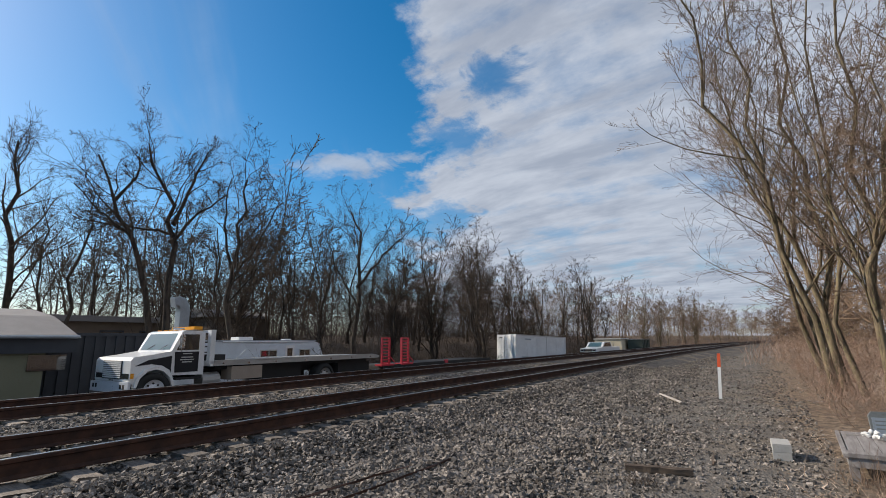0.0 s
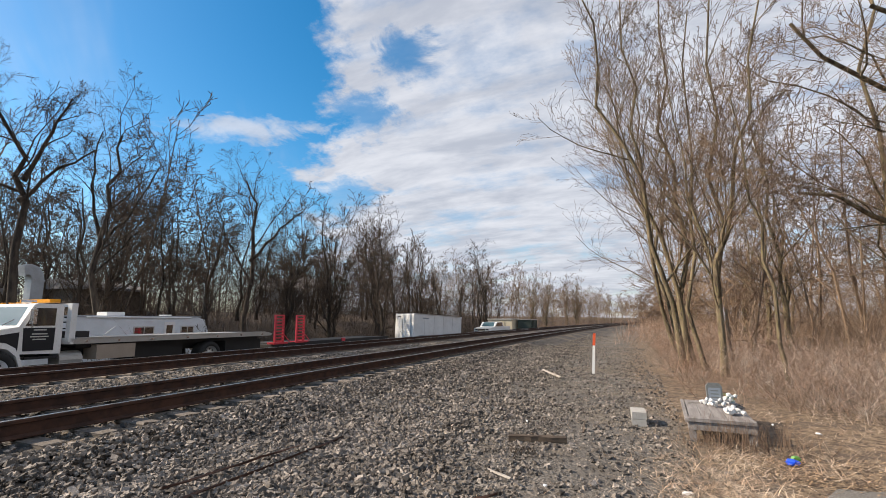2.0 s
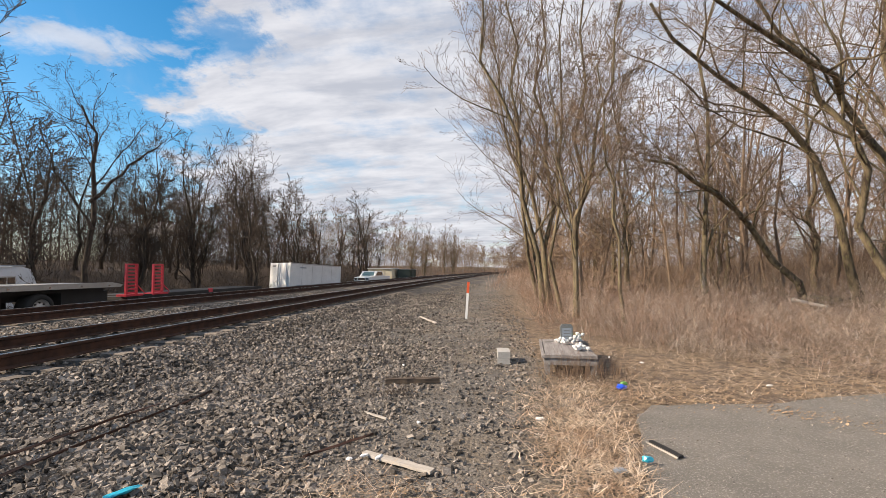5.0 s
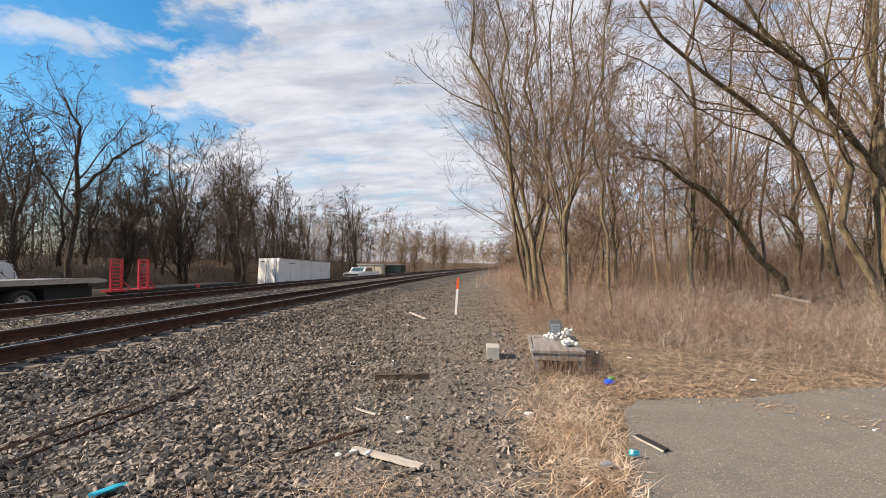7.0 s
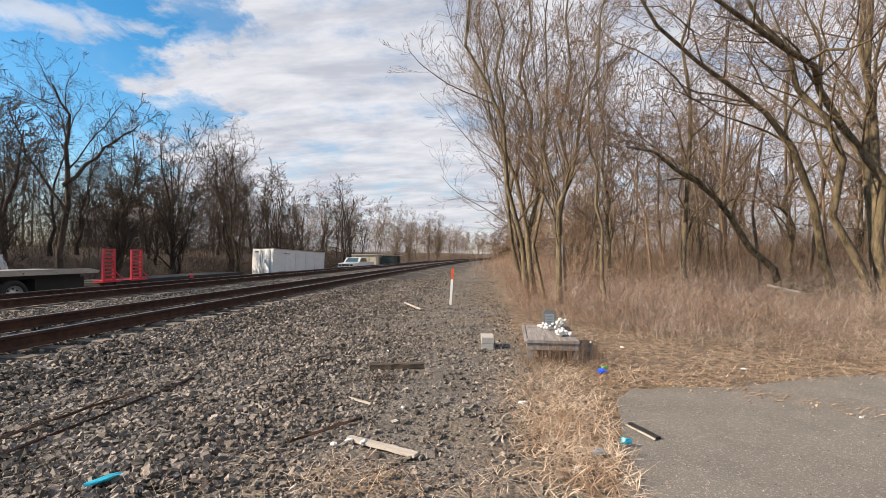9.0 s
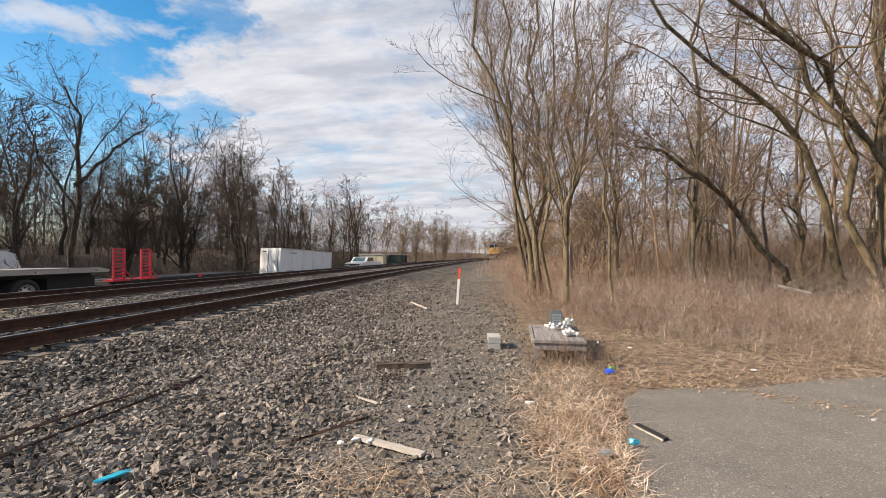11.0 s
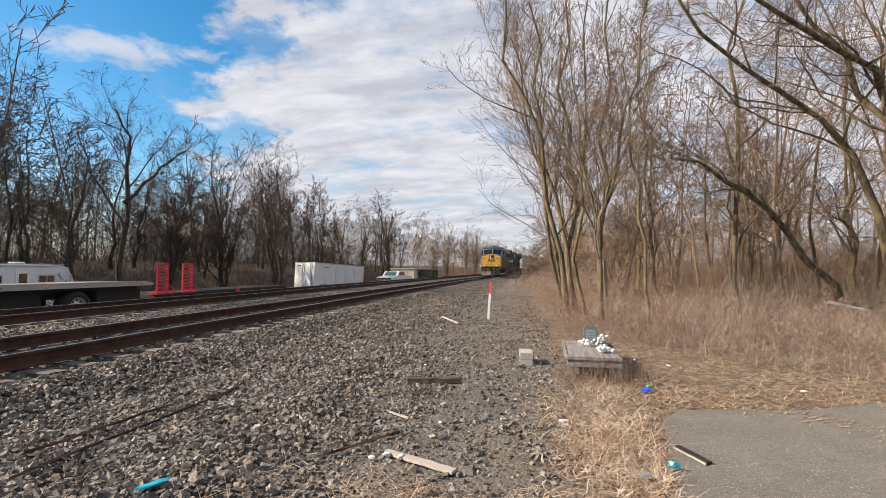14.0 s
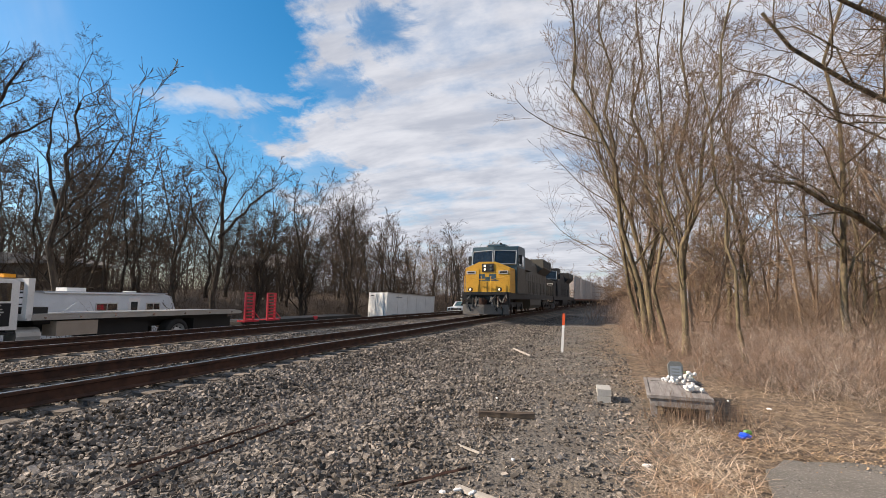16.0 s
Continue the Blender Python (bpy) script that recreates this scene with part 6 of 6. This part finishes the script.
def boxcar(label):
    t = thing("refrigerated_boxcar", label, "railway car", group="white cars of the train")
    body = part("body", box(-1.5, 1.5, 0.5, 17.5, 1.15, 4.72), CAR_WHITE, t, bevel=0.05)
    part("roof", prism([(-1.53, 4.70), (1.53, 4.70), (0.9, 4.92), (-0.9, 4.92)], "y", 0.45, 17.55), CAR_WHITE, t)
    for side in (-1, 1):
        for k in range(17):
            y = 0.9 + k * 1.0
            part("side_post", box(side * 1.5 - 0.05, side * 1.5 + 0.05, y, y + 0.09, 1.2, 4.68), CAR_WHITE, body)
        part("plug_door", box(side * 1.54 - 0.03, side * 1.54 + 0.03, 7.3, 10.6, 1.35, 4.55), CAR_WHITE, body, bevel=0.02)
        part("sill", box(side * 1.5 - 0.06, side * 1.5 + 0.06, 0.5, 17.5, 1.02, 1.22), RUST, body)
    for k in range(8):
        part("ladder_rung", box(0.9, 1.4, 0.42, 0.46, 1.3 + k * 0.42, 1.34 + k * 0.42), RUST, t)
    part("end_panel", box(-1.35, 1.35, 0.44, 0.52, 1.3, 4.5), CAR_WHITE, body)
    part("coupler", box(-0.14, 0.14, -0.2, 0.7, 0.78, 1.02), RAIL_SIDE, t)
    part("underframe", box(-0.7, 0.7, 0.3, 17.7, 0.85, 1.15), CHASSIS, t)
    bogie(t, 2.6, 2, 0.46)
    bogie(t, 15.4, 2, 0.46)
    return t


TRAIN = [(0.0, 22.0, locomotive("yellow-nosed diesel locomotive with a blue cab", YELLOW, LOCO_BLUE, LOCO_GREY, True)),
         (22.4, 22.0, locomotive("sooty dark diesel locomotive behind the leader", LOCO_DARK, LOCO_DARK, LOCO_DARK, False))]
first = boxcar("white refrigerated boxcar with dusty ribbed sides")
TRAIN.append((44.8, 18.0, first))
for k in range(1, 8):
    TRAIN.append((44.8 + 18.2 * k, 18.0, copy_thing(first, pose(0, 0, 0))))


def on_line(y, length):
    """The pose of a vehicle whose front stands at y on the near line."""
    x0, x1 = (NEAR_X + float(bend(v)) for v in (y, y + length))
    return pose(x0, y, RAIL_NEAR, 0, 0, -math.degrees(math.atan2(x1 - x0, length)))


def motions():
    """The train runs in at a steady pace along the near line."""
    times = [0, 2, 4, 6, 7, 8, 9, 10, 11, 11.5, 12, 12.5, 13, 13.5, 14, 14.5, 15, 15.5, 16]
    for gap, length, vehicle in TRAIN:
        walk(vehicle, [(t, on_line(27.1 + 21.8 * (16 - t) + gap, length)) for t in times])


motions()
